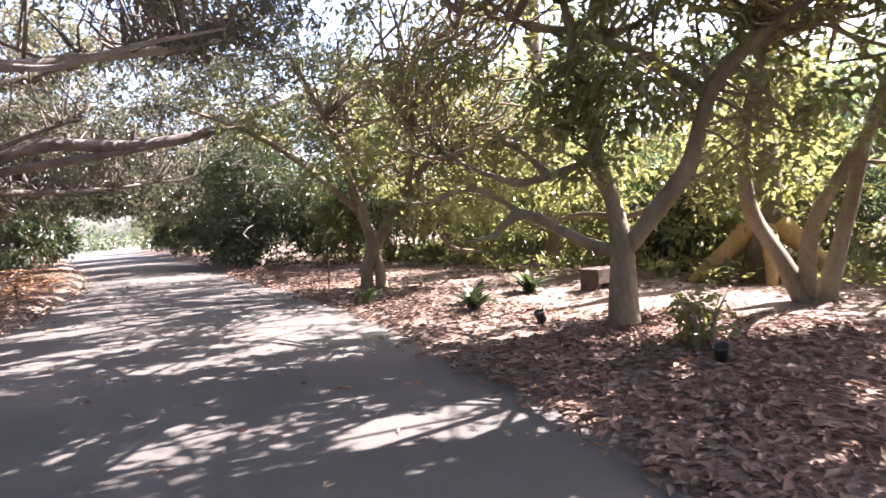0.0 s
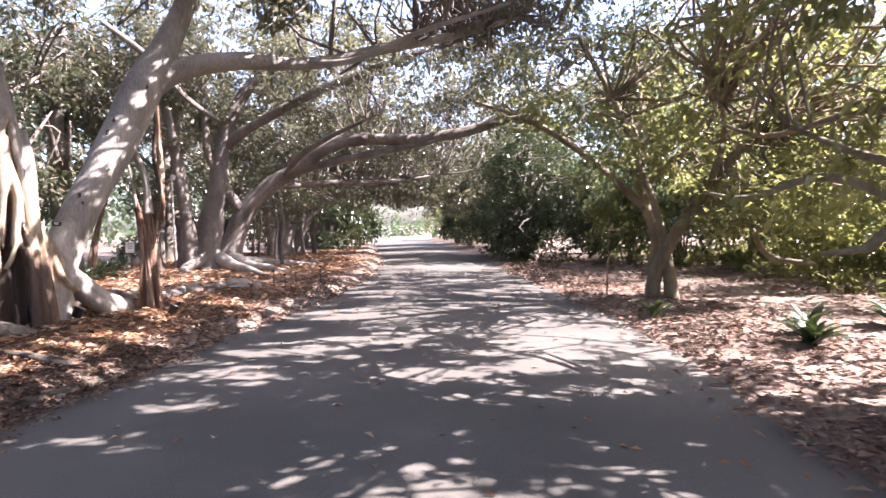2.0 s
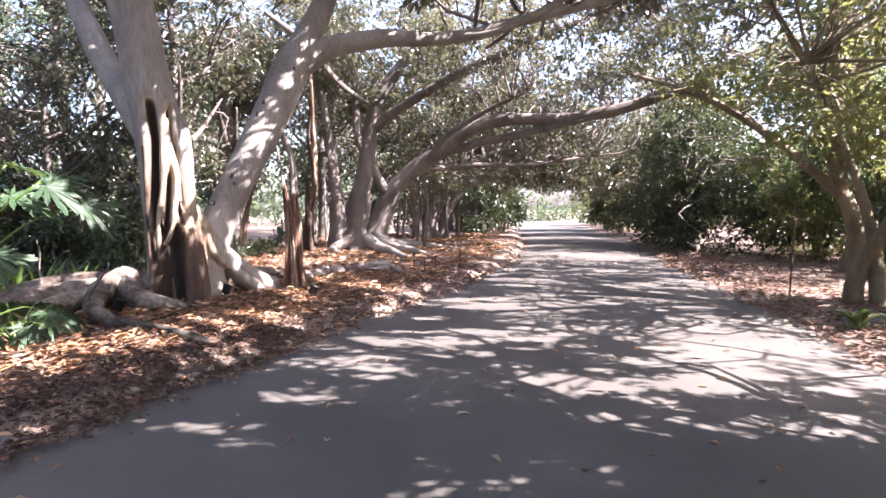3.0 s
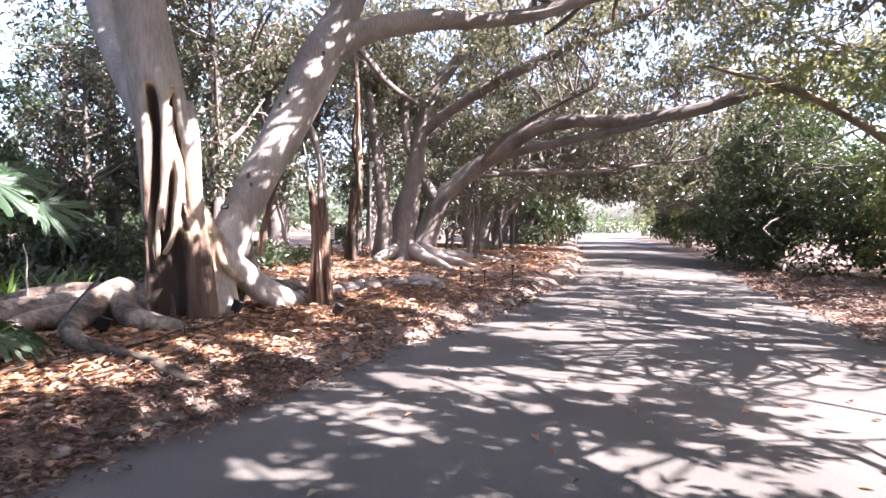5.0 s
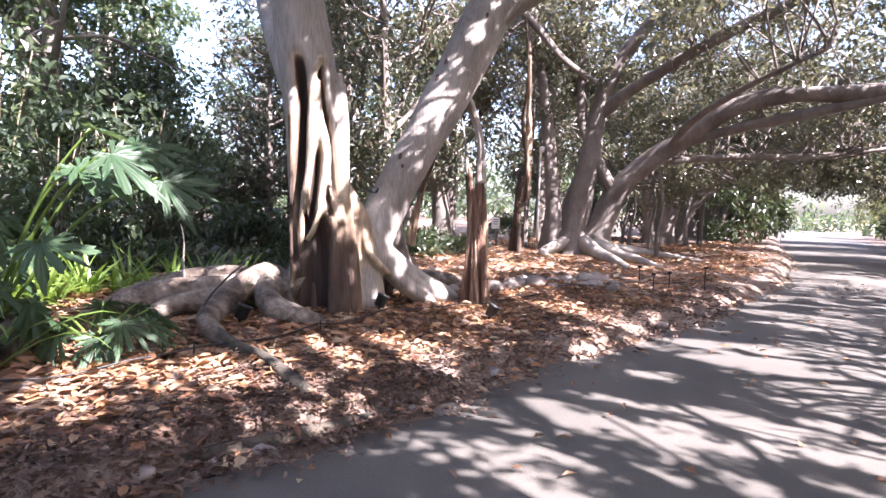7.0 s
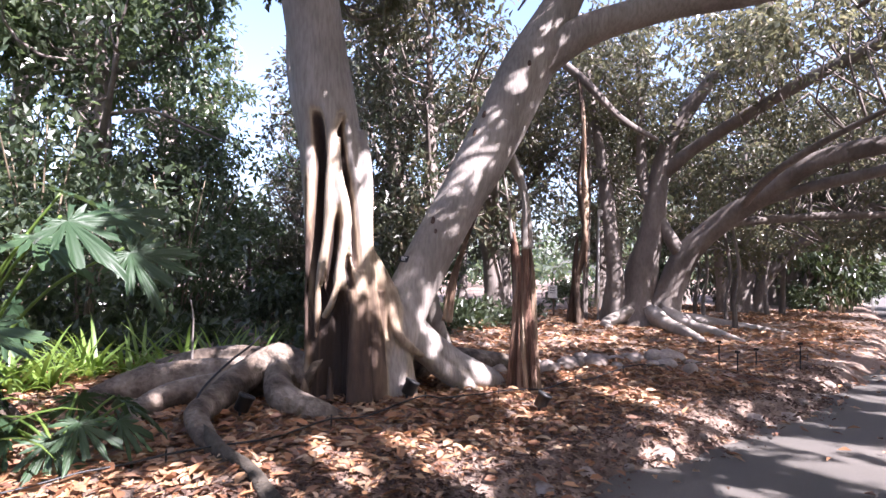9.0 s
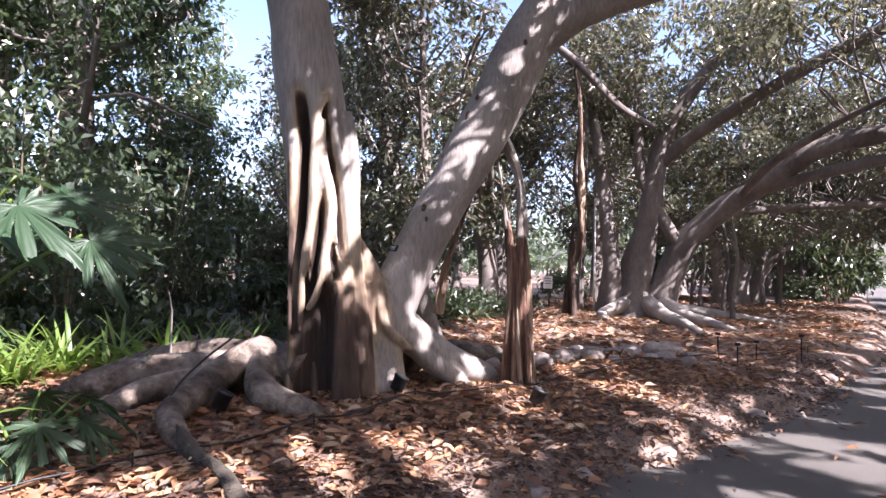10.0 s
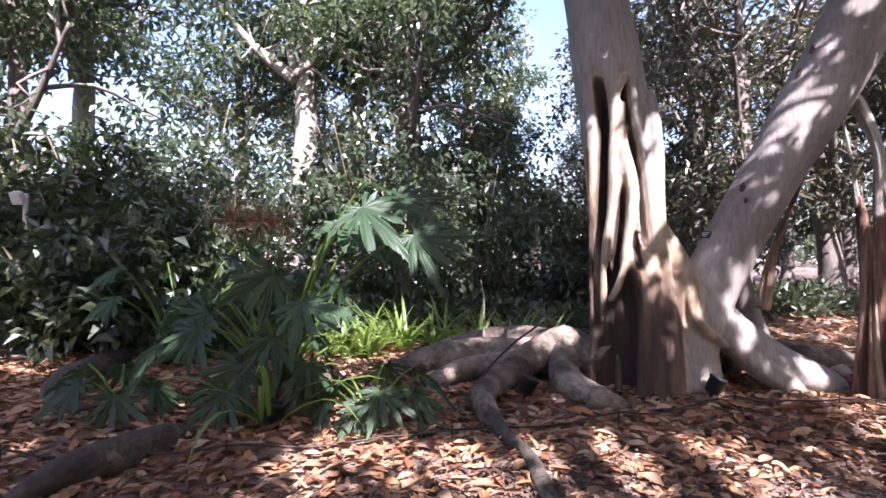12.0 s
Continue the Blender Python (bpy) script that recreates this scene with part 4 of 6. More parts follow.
# ---- the second fig, whose bough arches over the road ----
limbs2 = []
limbs2.append([(-5.4, 21.9, 0.1, 0.75), (-5.45, 21.9, 0.8, 0.52), (-5.35, 21.9, 1.8, 0.40), (-5.1, 21.9, 3.0, 0.3), (-4.9, 22.0, 4.6, 0.26), (-4.3, 22.1, 6.0, 0.2), (-3.2, 22.2, 7.4, 0.12), (-2, 22.3, 9, 0.05)])
limbs2.append([(-4.9, 22.0, 0.2, 0.45), (-4.7, 22.05, 1.2, 0.36), (-4.2, 22.1, 2.3, 0.33), (-3.2, 22.1, 3.2, 0.28), (-2.3, 21.9, 3.7, 0.24), (-1.5, 21.7, 4.25, 0.22), (-0.3, 21.6, 4.55, 0.2), (1.5, 21.5, 4.5, 0.19), (3.3, 21.4, 4.75, 0.175), (5.0, 21.4, 5.3, 0.15), (6.7, 21.5, 6.1, 0.11), (8.5, 21.5, 6.8, 0.04)])
limbs2.append([(-6.1, 21.6, 0.1, 0.4), (-6.0, 21.6, 1.4, 0.27), (-6.1, 21.5, 2.6, 0.2), (-6.3, 21.5, 4.2, 0.17), (-6.7, 21.5, 6.5, 0.1), (-7, 21.5, 9, 0.05)])
limbs2.append([(-4.4, 22.0, 2.2, 0.2), (-4.95, 21.9, 3.2, 0.17), (-5.35, 21.85, 4.2, 0.15), (-5.4, 21.8, 5.6, 0.12), (-5.5, 21.8, 7.5, 0.06)])
limbs2.append([(-4.85, 22.0, 4.4, 0.18), (-3.9, 21.7, 5.0, 0.17), (-2.6, 21.3, 5.6, 0.15), (-0.8, 20.8, 6.3, 0.13), (1.2, 20.3, 6.9, 0.1), (3.5, 20, 7.6, 0.06)])
limbs2.append([(-2.6, 22.0, 3.5, 0.16), (-1.3, 21.8, 3.8, 0.13), (0.4, 21.6, 4.1, 0.12), (2.0, 21.4, 4.4, 0.1), (3.8, 21.3, 4.9, 0.08), (5.6, 21.0, 5.2, 0.04)])
limbs2.append([(-3.4, 22.1, 3.0, 0.12), (-1.6, 23.2, 3.2, 0.1), (0.6, 24.2, 3.3, 0.08), (2.8, 25.0, 3.6, 0.04)])
limbs2.append([(-3.0, 22.1, 3.3, 0.1), (-2.2, 20.8, 3.9, 0.09), (-1.0, 19.6, 4.4, 0.07), (0.3, 18.6, 4.8, 0.04)])
BASE2 = (-5.4, 21.9, 0.25)
names2 = ["trunk", "leaning_trunk", "trunk", "limb", "limb", "limb", "limb", "limb"]
vol2 = [(-4.5, 22.0, 7.5, 4.2, 3.6, 2.4), (0.5, 21.5, 6.8, 4.5, 3.6, 1.8), (5.0, 21.0, 6.6, 3.6, 3.2, 1.6), (1.0, 24.5, 4.6, 3.4, 2.2, 1.1), (-2.5, 23.5, 4.8, 3.0, 2.0, 1.5), (-7.5, 22.5, 6.5, 3.0, 3.0, 3.2), (-0.5, 18.0, 6.4, 3.4, 2.4, 1.0), (4.5, 17.5, 6.8, 3.0, 2.6, 1.3), (2.5, 25.5, 6.0, 4.2, 2.6, 1.8), (-1.6, 26.2, 3.0, 2.2, 1.6, 1.0), (-3.6, 25.0, 2.8, 1.8, 1.8, 1.5)]
fig2, _ = tree("fig_tree", BASE2, "spreading grey fig tree with a long bough over the road", limbs2, vol2, 4300, 24, BARK_DARK, FIG_LEAF, 5, gap=0.5, radius=0.36, size=0.17, share=0.3, twig=0.02, scale=0.9, far=2.6, seg=24, names=names2)
for k, p in enumerate(([(-5.0, 21.6, 0.6, 0.25), (-4.4, 20.8, 0.42, 0.16), (-3.6, 19.6, 0.34, 0.12), (-2.9, 18.4, 0.2, 0.06)], [(-4.7, 21.8, 0.6, 0.25), (-3.9, 21.0, 0.42, 0.16), (-3.0, 20.0, 0.32, 0.11), (-2.2, 19.2, 0.18, 0.06)], [(-5.6, 21.4, 0.6, 0.22), (-5.8, 20.4, 0.4, 0.14), (-5.3, 19.4, 0.3, 0.07)], [(-4.6, 22.1, 0.5, 0.2), (-3.4, 22.3, 0.4, 0.14), (-2.0, 22.8, 0.22, 0.08)])):
    tube("surface_root", local(p, BASE2), BARK, fig2, "smooth grey surface root", seg=12, step=0.12, seed=120 + k)
for k, (x, y) in enumerate(((-3.9, 22.4), (-3.4, 22.7), (-3.1, 22.2), (-4.2, 22.8), (-6.8, 21.3), (-6.75, 21.35))):
    top = 3.0 if k < 4 else 7.5
    tube("aerial_root", local([(x - 0.1, y, top, 0.03), (x + 0.08, y, top * 0.6, 0.04), (x - 0.03, y + 0.04, 1.0, 0.05), (x, y, 0.2, 0.07)], BASE2), BARK_DARK, fig2, "thin hanging aerial root", seg=8, step=0.12, lumps=0.15, seed=140 + k)

for k, p in enumerate(([(-6.25, 19.5, 6.6, 0.04), (-6.2, 19.75, 5.2, 0.06), (-6.42, 20.0, 4.0, 0.055), (-6.28, 20.1, 2.6, 0.08), (-6.5, 20.15, 1.4, 0.07), (-6.45, 20.2, 0.2, 0.12)], [(-6.1, 19.5, 5.6, 0.03), (-6.2, 19.8, 4.2, 0.06), (-6.22, 20.0, 2.9, 0.07), (-6.25, 20.1, 1.8, 0.03)], [(-6.5, 20.1, 2.6, 0.05), (-6.62, 20.2, 1.2, 0.09), (-6.7, 20.3, 0.2, 0.14)])):
    tube("aerial_root", local(p, BASE2), (STAINED, SCAR, DECAY)[k], fig2, "fibrous brown aerial root hanging from a bough", seg=12, step=0.1, lumps=0.25, seed=150 + k)
tube("limb", local([(-4.6, 20.6, 5.0, 0.06), (-5.4, 20.1, 5.6, 0.08), (-6.3, 19.5, 6.7, 0.1), (-7.4, 19.2, 7.6, 0.07)], BASE2), BARK_DARK, fig2, seg=12, step=0.12, lumps=0.06, seed=154)

# ---- trees on the other side of the road ----
T1 = (5.86, 5.14, 0.03)
stems = []
stems.append([(5.88, 5.12, -0.1, 0.24), (5.88, 5.12, 0.4, 0.18), (5.9, 5.11, 1.08, 0.16), (5.84, 5.17, 1.65, 0.11), (5.72, 5.3, 2.3, 0.09), (5.6, 5.4, 3.2, 0.07), (5.5, 5.6, 4.6, 0.04)])
stems.append([(5.92, 5.1, 1.0, 0.14), (6.2, 4.68, 1.62, 0.12), (6.36, 4.42, 2.05, 0.11), (6.48, 4.18, 2.9, 0.1), (6.66, 3.7, 3.4, 0.09), (6.8, 3.1, 3.7, 0.06), (7.0, 2.0, 4.2, 0.03)])
stems.append([(5.86, 5.15, 1.0, 0.1), (5.5, 5.5, 1.22, 0.08), (5.15, 5.8, 1.5, 0.075), (4.9, 6.0, 1.55, 0.07), (4.65, 6.15, 1.3, 0.05), (4.4, 6.4, 1.25, 0.02)])
stems.append([(5.74, 5.28, 2.25, 0.07), (5.42, 5.57, 2.1, 0.065), (5.0, 5.9, 1.98, 0.06), (4.6, 6.1, 2.1, 0.04), (4.1, 6.4, 2.4, 0.02)])
stems.append([(6.48, 4.2, 2.85, 0.08), (6.0, 4.9, 3.5, 0.06), (5.4, 5.8, 4.0, 0.04), (4.8, 6.8, 4.4, 0.02)])
stems.append([(6.62, 3.8, 3.3, 0.07), (7.4, 3.4, 3.6, 0.06), (8.6, 3.2, 4.0, 0.03)])
stems.append([(6.3, 4.5, 1.8, 0.06), (6.9, 4.9, 2.0, 0.05), (7.7, 5.4, 2.1, 0.03)])
stems.append([(5.1, 5.85, 1.5, 0.05), (4.6, 6.5, 1.95, 0.045), (4.3, 7.3, 1.8, 0.035), (4.2, 8.0, 1.9, 0.015)])
stems.append([(5.3, 5.7, 2.05, 0.05), (5.2, 6.6, 2.6, 0.045), (4.7, 7.6, 2.5, 0.035), (4.4, 8.4, 2.9, 0.015)])
stems.append([(6.2, 4.7, 1.6, 0.05), (6.6, 5.6, 1.45, 0.045), (6.7, 6.6, 1.5, 0.035), (6.5, 7.6, 1.3, 0.015)])
stems.append([(5.85, 5.16, 1.55, 0.05), (6.3, 5.9, 2.0, 0.04), (6.6, 6.8, 2.5, 0.03), (6.5, 7.8, 2.6, 0.012)])
stems = [stems[0]] + [[(x, y, z, w * 0.85) for x, y, z, w in p] for p in stems[1:]]
tree("fig_tree", T1, "low fig tree with a forked olive-brown trunk over mulch", stems, [(5.8, 5.4, 4.0, 2.2, 2.3, 1.1), (4.6, 7.0, 3.2, 1.2, 1.4, 0.9), (7.2, 3.0, 4.3, 2.0, 1.8, 1.1), (7.6, 5.6, 2.9, 1.3, 1.5, 1.0), (6.0, 1.0, 4.8, 1.9, 2.0, 1.2), (6.4, 5.2, 6.0, 2.8, 3.0, 1.5), (4.4, 3.0, 6.0, 1.8, 2.6, 1.0), (4.6, 6.5, 2.0, 0.9, 0.9, 0.5), (7.0, 3.2, 2.3, 1.2, 1.4, 0.8), (5.0, 5.4, 2.3, 0.9, 0.9, 0.4), (5.5, 4.7, 2.9, 1.1, 1.0, 0.5), (6.6, 4.0, 1.9, 0.6, 0.8, 0.5), (7.0, 6.6, 7.6, 2.6, 3.0, 1.4)], 3400, 20, BARK_BROWN, LIME_LEAF, 31, gap=0.40, radius=0.29, size=0.14, share=0.5, twig=0.022, scale=0.9, lumps=0.1)
T2 = (5.7, 12.3, 0.03)
stems = []
stems.append([(5.62, 12.35, -0.1, 0.17), (5.65, 12.3, 0.5, 0.13), (5.9, 12.2, 1.1, 0.12), (6.3, 11.98, 1.85, 0.11), (6.78, 11.67, 2.6, 0.09), (7.5, 11.4, 3.5, 0.05)])
stems.append([(5.95, 12.2, -0.1, 0.14), (5.9, 12.2, 0.5, 0.11), (5.85, 12.25, 1.0, 0.09), (5.7, 12.35, 1.8, 0.07), (5.4, 12.5, 2.8, 0.05), (5.0, 12.7, 4.0, 0.02)])
stems.append([(6.2, 12.0, 1.7, 0.07), (6.9, 11.5, 1.6, 0.06), (7.3, 11.3, 0.9, 0.05), (7.9, 10.9, 0.75, 0.03)])
stems.append([(6.5, 11.8, 2.2, 0.07), (6.4, 11.2, 3.0, 0.05), (6.0, 10.6, 3.8, 0.03)])
tree("fig_tree", T2, "small twin-stemmed tree with grey-brown bark over leaf litter", stems, [(6.2, 12.0, 3.6, 2.3, 2.1, 1.3), (5.0, 12.8, 2.6, 1.1, 1.1, 0.8), (7.6, 11.2, 2.6, 1.4, 1.3, 1.1), (7.4, 12.0, 5.4, 2.8, 3.0, 1.5), (6.4, 9.0, 5.6, 2.4, 2.2, 1.3), (8.5, 10.5, 3.6, 1.8, 2.2, 1.5), (6.6, 11.2, 1.9, 1.3, 1.2, 0.7)], 2300, 20, BARK_BROWN, LIME_LEAF, 33, gap=0.5, radius=0.29, size=0.14, share=0.35, twig=0.018, scale=0.8)
T3 = (8.9, 4.3, 0.03)
stems = []
stems.append([(8.9, 4.3, -0.1, 0.18), (8.5, 4.5, 0.7, 0.12), (8.1, 4.7, 1.5, 0.1), (7.9, 4.6, 2.6, 0.08), (8.0, 4.2, 4.0, 0.04)])
stems.append([(9.0, 4.2, -0.1, 0.15), (9.2, 4.0, 1.0, 0.1), (9.3, 3.7, 2.4, 0.08), (9.6, 3.2, 4.2, 0.04)])
stems.append([(8.8, 4.3, 0.1, 0.12), (8.4, 4.0, 1.2, 0.09), (8.2, 3.2, 2.4, 0.07), (7.8, 2.4, 3.4, 0.04)])
tree("fig_tree", T3, "slender leaning tree with several brown stems", stems, [(8.6, 4.0, 3.8, 2.0, 2.2, 1.5), (9.6, 2.6, 2.6, 1.6, 1.6, 1.2), (8.0, 2.0, 3.4, 1.2, 1.2, 1.0), (9.0, 3.6, 6.2, 2.4, 3.2, 1.6), (9.6, 0.8, 5.4, 2.2, 2.2, 1.5), (9.4, 4.6, 2.4, 1.4, 1.6, 1.0), (8.2, 3.0, 2.0, 1.0, 1.2, 0.7)], 2500, 20, BARK_BROWN, LIME_LEAF, 35, gap=0.40, radius=0.3, size=0.13, share=0.5, twig=0.02, scale=0.8)
# more trees that close the shade over the road; the two at negative y are unseen, added to block sun
for k, (x, y, h) in enumerate(((8.0, 17.2, 8.0), (6.8, -3.6, 8.0), (5.4, -9.5, 8.5), (8.2, 31.0, 8.0), (8.6, 38.5, 8.5), (8.4, 46.5, 8.0))):
    tree("shade_tree", (x, y, 0.05), "leafy shade tree with a leaning brown trunk", [
        [(x, y, -0.1, 0.3), (x + 0.1, y, 1.0, 0.2), (x - 0.3, y + 0.2, 2.6, 0.17), (x - 0.4, y + 0.1, h * 0.6, 0.12), (x - 0.6, y, h * 0.9, 0.04)],
        [(x - 0.2, y + 0.1, 1.9, 0.13), (x - 1.5, y + 0.7, 3.3, 0.1), (x - 3.0, y + 1.0, 4.4, 0.08), (x - 5.0, y + 1.2, 5.2, 0.04)],
        [(x - 0.2, y + 0.1, 2.6, 0.12), (x + 0.8, y - 1.0, 3.8, 0.09), (x + 1.4, y - 2.0, 5.4, 0.05)],
        [(x - 0.3, y + 0.1, 3.2, 0.11), (x - 1.6, y - 1.2, 4.6, 0.08), (x - 2.8, y - 2.0, 6.0, 0.04)],
    ], [(x, y, h * 0.72, 2.8, 3.2, h * 0.2), (x - 2.6, y + 0.6, h * 0.68, 2.6, 2.8, 1.3), (x + 0.8, y - 0.8, h * 0.42, 2.0, 2.4, 1.2), *([(x - 3.6, y, 3.3, 3.6, 3.0, 1.2), (x - 1.0, y, 2.4, 1.6, 2.6, 1.6)] if y > 25 else [])], 1200 if y < 25 else 1700, 22, BARK_BROWN, LIME_LEAF if k < 3 else FIG_LEAF, 50 + k, group="shade trees", gap=0.45, radius=0.34, size=0.17, share=0.25, twig=0.025, scale=0.6)
for k, (x, y) in enumerate(((-4.2, 30.0), (-3.6, 38.0), (-4.0, 46.0))):
    stems = []
    stems.append([(x, y, -0.1, 0.7), (x, y, 1.0, 0.42), (x + 0.2, y, 3.0, 0.3), (x + 0.1, y, 6.0, 0.15), (x, y, 8.5, 0.04)])
    stems.append([(x + 0.4, y + 0.1, 0.1, 0.3), (x + 0.7, y, 1.4, 0.22), (x + 1.8, y, 2.8, 0.2), (x + 3.6, y - 0.3, 3.9, 0.16), (x + 6.0, y - 0.5, 4.6, 0.1), (x + 8.5, y - 0.4, 5.6, 0.04)])
    stems.append([(x - 0.6, y - 0.3, 0.1, 0.3), (x - 0.7, y - 0.4, 2.0, 0.18), (x - 1.2, y - 0.8, 4.5, 0.12), (x - 2.0, y - 1.2, 7.0, 0.04)])
    stems.append([(x + 0.3, y, 3.2, 0.16), (x + 1.8, y - 1.0, 4.6, 0.12), (x + 3.6, y - 1.6, 5.8, 0.05)])
    stems.append([(x + 1.2, y + 0.5, 0.1, 0.12), (x + 1.25, y + 0.4, 1.2, 0.09), (x + 1.3, y + 0.2, 2.3, 0.08)])
    stems.append([(x + 0.9, y - 0.6, 0.1, 0.1), (x + 0.8, y - 0.5, 1.2, 0.07), (x + 0.9, y - 0.2, 2.2, 0.07)])
    tree("fig_tree", (x, y, 0.3), "shaded fig tree with dark columns of roots", stems, [(x + 0.5, y, 6.6, 4.2, 3.6, 2.2), (x + 5.0, y, 6.0, 3.8, 3.2, 1.8), (x + 2.6, y + 1.0, 4.0, 3.0, 2.4, 0.9), (x - 2.2, y - 0.5, 4.2, 2.2, 2.4, 1.8), (x + 5.5, y, 3.9, 3.6, 3.0, 1.0), (x - 1.6, y + 1.8, 2.2, 2.4, 1.6, 1.5)], 2100, 20, BARK_DARK, SHADED_LEAF, 90 + k, gap=0.42, radius=0.45, size=0.22, share=0.2, twig=0.02, seg=20, names=["trunk", "limb", "trunk", "limb", "aerial_root", "aerial_root"])
# a mostly hidden tall tree behind the mulch bed, added to shade the far bank
tree("shade_tree", (10.8, 11.6, 0.05), "tall shade tree with a high spreading crown", [
    [(10.8, 11.6, -0.1, 0.34), (10.8, 11.6, 1.5, 0.24), (10.6, 11.7, 5.0, 0.2), (10.2, 11.8, 9.0, 0.14), (9.8, 12.0, 12.0, 0.05)],
    [(10.4, 11.7, 6.6, 0.14), (9.0, 13.6, 9.0, 0.1), (8.0, 15.2, 10.4, 0.04)],
    [(10.5, 11.7, 6.0, 0.14), (9.0, 9.8, 8.6, 0.1), (7.6, 8.6, 10.2, 0.04)],
    [(10.3, 11.8, 7.6, 0.12), (11.6, 12.4, 9.6, 0.08), (12.8, 13.6, 10.8, 0.03)],
], [(9.4, 12.4, 10.6, 3.4, 3.2, 1.2), (7.6, 9.2, 10.4, 3.0, 2.6, 1.1), (8.6, 15.6, 10.4, 3.0, 2.8, 1.1), (11.6, 13.5, 10.8, 2.6, 3.0, 1.1)], 3000, 22, BARK_BROWN, FIG_LEAF, 58, group="shade trees", gap=0.3, radius=0.36, size=0.2, share=0.15, twig=0.025, scale=0.6)
# the dark, dense tree past the bend of the verge
tree("evergreen_tree", (6.6, 25.5, 0.05), "dense dark evergreen tree reaching down to the ground", [
    [(6.6, 25.5, -0.1, 0.3), (6.6, 25.5, 2.0, 0.2), (6.5, 25.4, 5.0, 0.1), (6.4, 25.4, 7.0, 0.03)],
], [(6.6, 25.5, 3.4, 2.4, 2.6, 2.6), (6.2, 24.3, 1.6, 1.8, 2.0, 1.4), (8.5, 23.5, 2.4, 2.2, 2.4, 2.0), (5.9, 24.6, 0.9, 1.3, 1.8, 0.9), (7.6, 22.6, 1.0, 1.6, 1.4, 0.9), (6.0, 28.0, 1.6, 1.6, 2.2, 1.5)], 1700, 22, BARK_DARK, DARK_LEAF, 71, gap=0.1, radius=0.4, size=0.17, share=0.1)


# ---- woods round about ----
def wood_tree(x, y, h, seed, leaf, bark, spread_r=2.6, size=0.23, clumps=470, low=0.35, lean=0.0, trunk_r=0.22):
    r = np.random.default_rng(seed)
    limbs = [[(x, y, -0.1, trunk_r * 1.5), (x + lean * 0.1, y, h * 0.12, trunk_r), (x + lean * 0.4, y + r.uniform(-0.3, 0.3), h * 0.45, trunk_r * 0.8), (x + lean, y + r.uniform(-0.4, 0.4), h * 0.92, 0.05)]]
    for q in range(4):
        an, z0 = r.uniform(0, 6.28), h * r.uniform(0.3, 0.65)
        d = np.array([math.cos(an), math.sin(an)]) * spread_r
        limbs.append([(x + lean * z0 / h, y, z0, trunk_r * 0.5), (x + d[0] * 0.4, y + d[1] * 0.4, z0 + h * 0.07, trunk_r * 0.35), (x + d[0] * 0.9, y + d[1] * 0.9, z0 + h * 0.2, 0.03)])
    vols = [(x + lean * 0.8, y, h * 0.75, spread_r, spread_r, h * 0.24)]
    for q in range(4):
        an = r.uniform(0, 6.28)
        vols.append((x + math.cos(an) * spread_r * 0.6, y + math.sin(an) * spread_r * 0.6, h * r.uniform(low, 0.85), spread_r * 0.6, spread_r * 0.6, h * 0.13))
    t, _ = tree("wood_tree", (x, y, 0.2), "tall woodland tree with a leafy green crown", limbs, vols, clumps, 21, bark, leaf, seed, group="woodland trees", gap=0.47, radius=0.5, size=size, share=0.3, twig=0.03, scale=0.45)
    return t


protos = [wood_tree(-15.2, 8.9, 12.0, 201, GREEN_LEAF, BARK, trunk_r=0.3, low=0.5), wood_tree(-16.3, 12.3, 13.0, 202, GREEN_LEAF, BARK, trunk_r=0.28, low=0.45), wood_tree(-13.6, 3.4, 9.0, 203, GREEN_LEAF, BARK_DARK), wood_tree(-11.5, 25.0, 10.0, 204, SHADED_LEAF, BARK_DARK, size=0.22, low=0.25), wood_tree(-9.5, 31.0, 10.0, 205, SHADED_LEAF, BARK_DARK, size=0.22, low=0.2, trunk_r=0.35)]
wr = np.random.default_rng(9)
spots = [(-13.4, 11.2, 2), (-11.2, 18.2, 3), (-9.6, 0.6, 2), (-18.5, 11.5, 1), (-12.8, 1.5, 2), (-14.5, -3.5, 3), (-17.5, 4.0, 0), (-19.5, 8.0, 2), (-19.0, 15.5, 0), (-14.5, 19.5, 3), (-18.0, 25.5, 1), (-15.5, 28.0, 2), (-22, 0, 1), (-8.5, 27.0, 3), (-7.5, 34.5, 4), (-12.0, 38.0, 3), (-18.0, 35.0, 0)]
spots += [(-4.5, 44.0, 3), (12.0, 28.0, 2), (10.5, 40.0, 2), (24.5, 14.0, 2), (26.0, 3.5, 0), (23.0, 21.0, 1), (25.5, -6.0, 2), (16.0, 33.0, 0), (-9.0, -4.0, 3), (-7.5, -10.0, 4), (7.0, -11.0, 3), (0.0, -28.0, 2), (-12, -12, 1), (6.0, -20.0, 0), (-25, 12, 2), (-25, 28, 0), (24, 30, 1), (30, 9, 2)]
for x, y, k in spots:
    copy_thing(protos[k], pose(x, y, float(ground_z(x, y)) - 0.05, 0, 0, wr.uniform(0, 360)))

for x, y, k, s in ((-13.4, 13.0, 2, 0.58), (-14.6, 15.9, 2, 0.36), (-15.8, 18.6, 3, 0.5), (-12.6, 16.6, 3, 0.6), (-8.8, 16.8, 3, 0.85), (-9.2, 20.4, 4, 0.85)):
    ob = copy_thing(protos[k], pose(x, y, float(ground_z(x, y)) - 0.05, 0, 0, wr.uniform(0, 360)))
    ob.scale = (s, s, s)


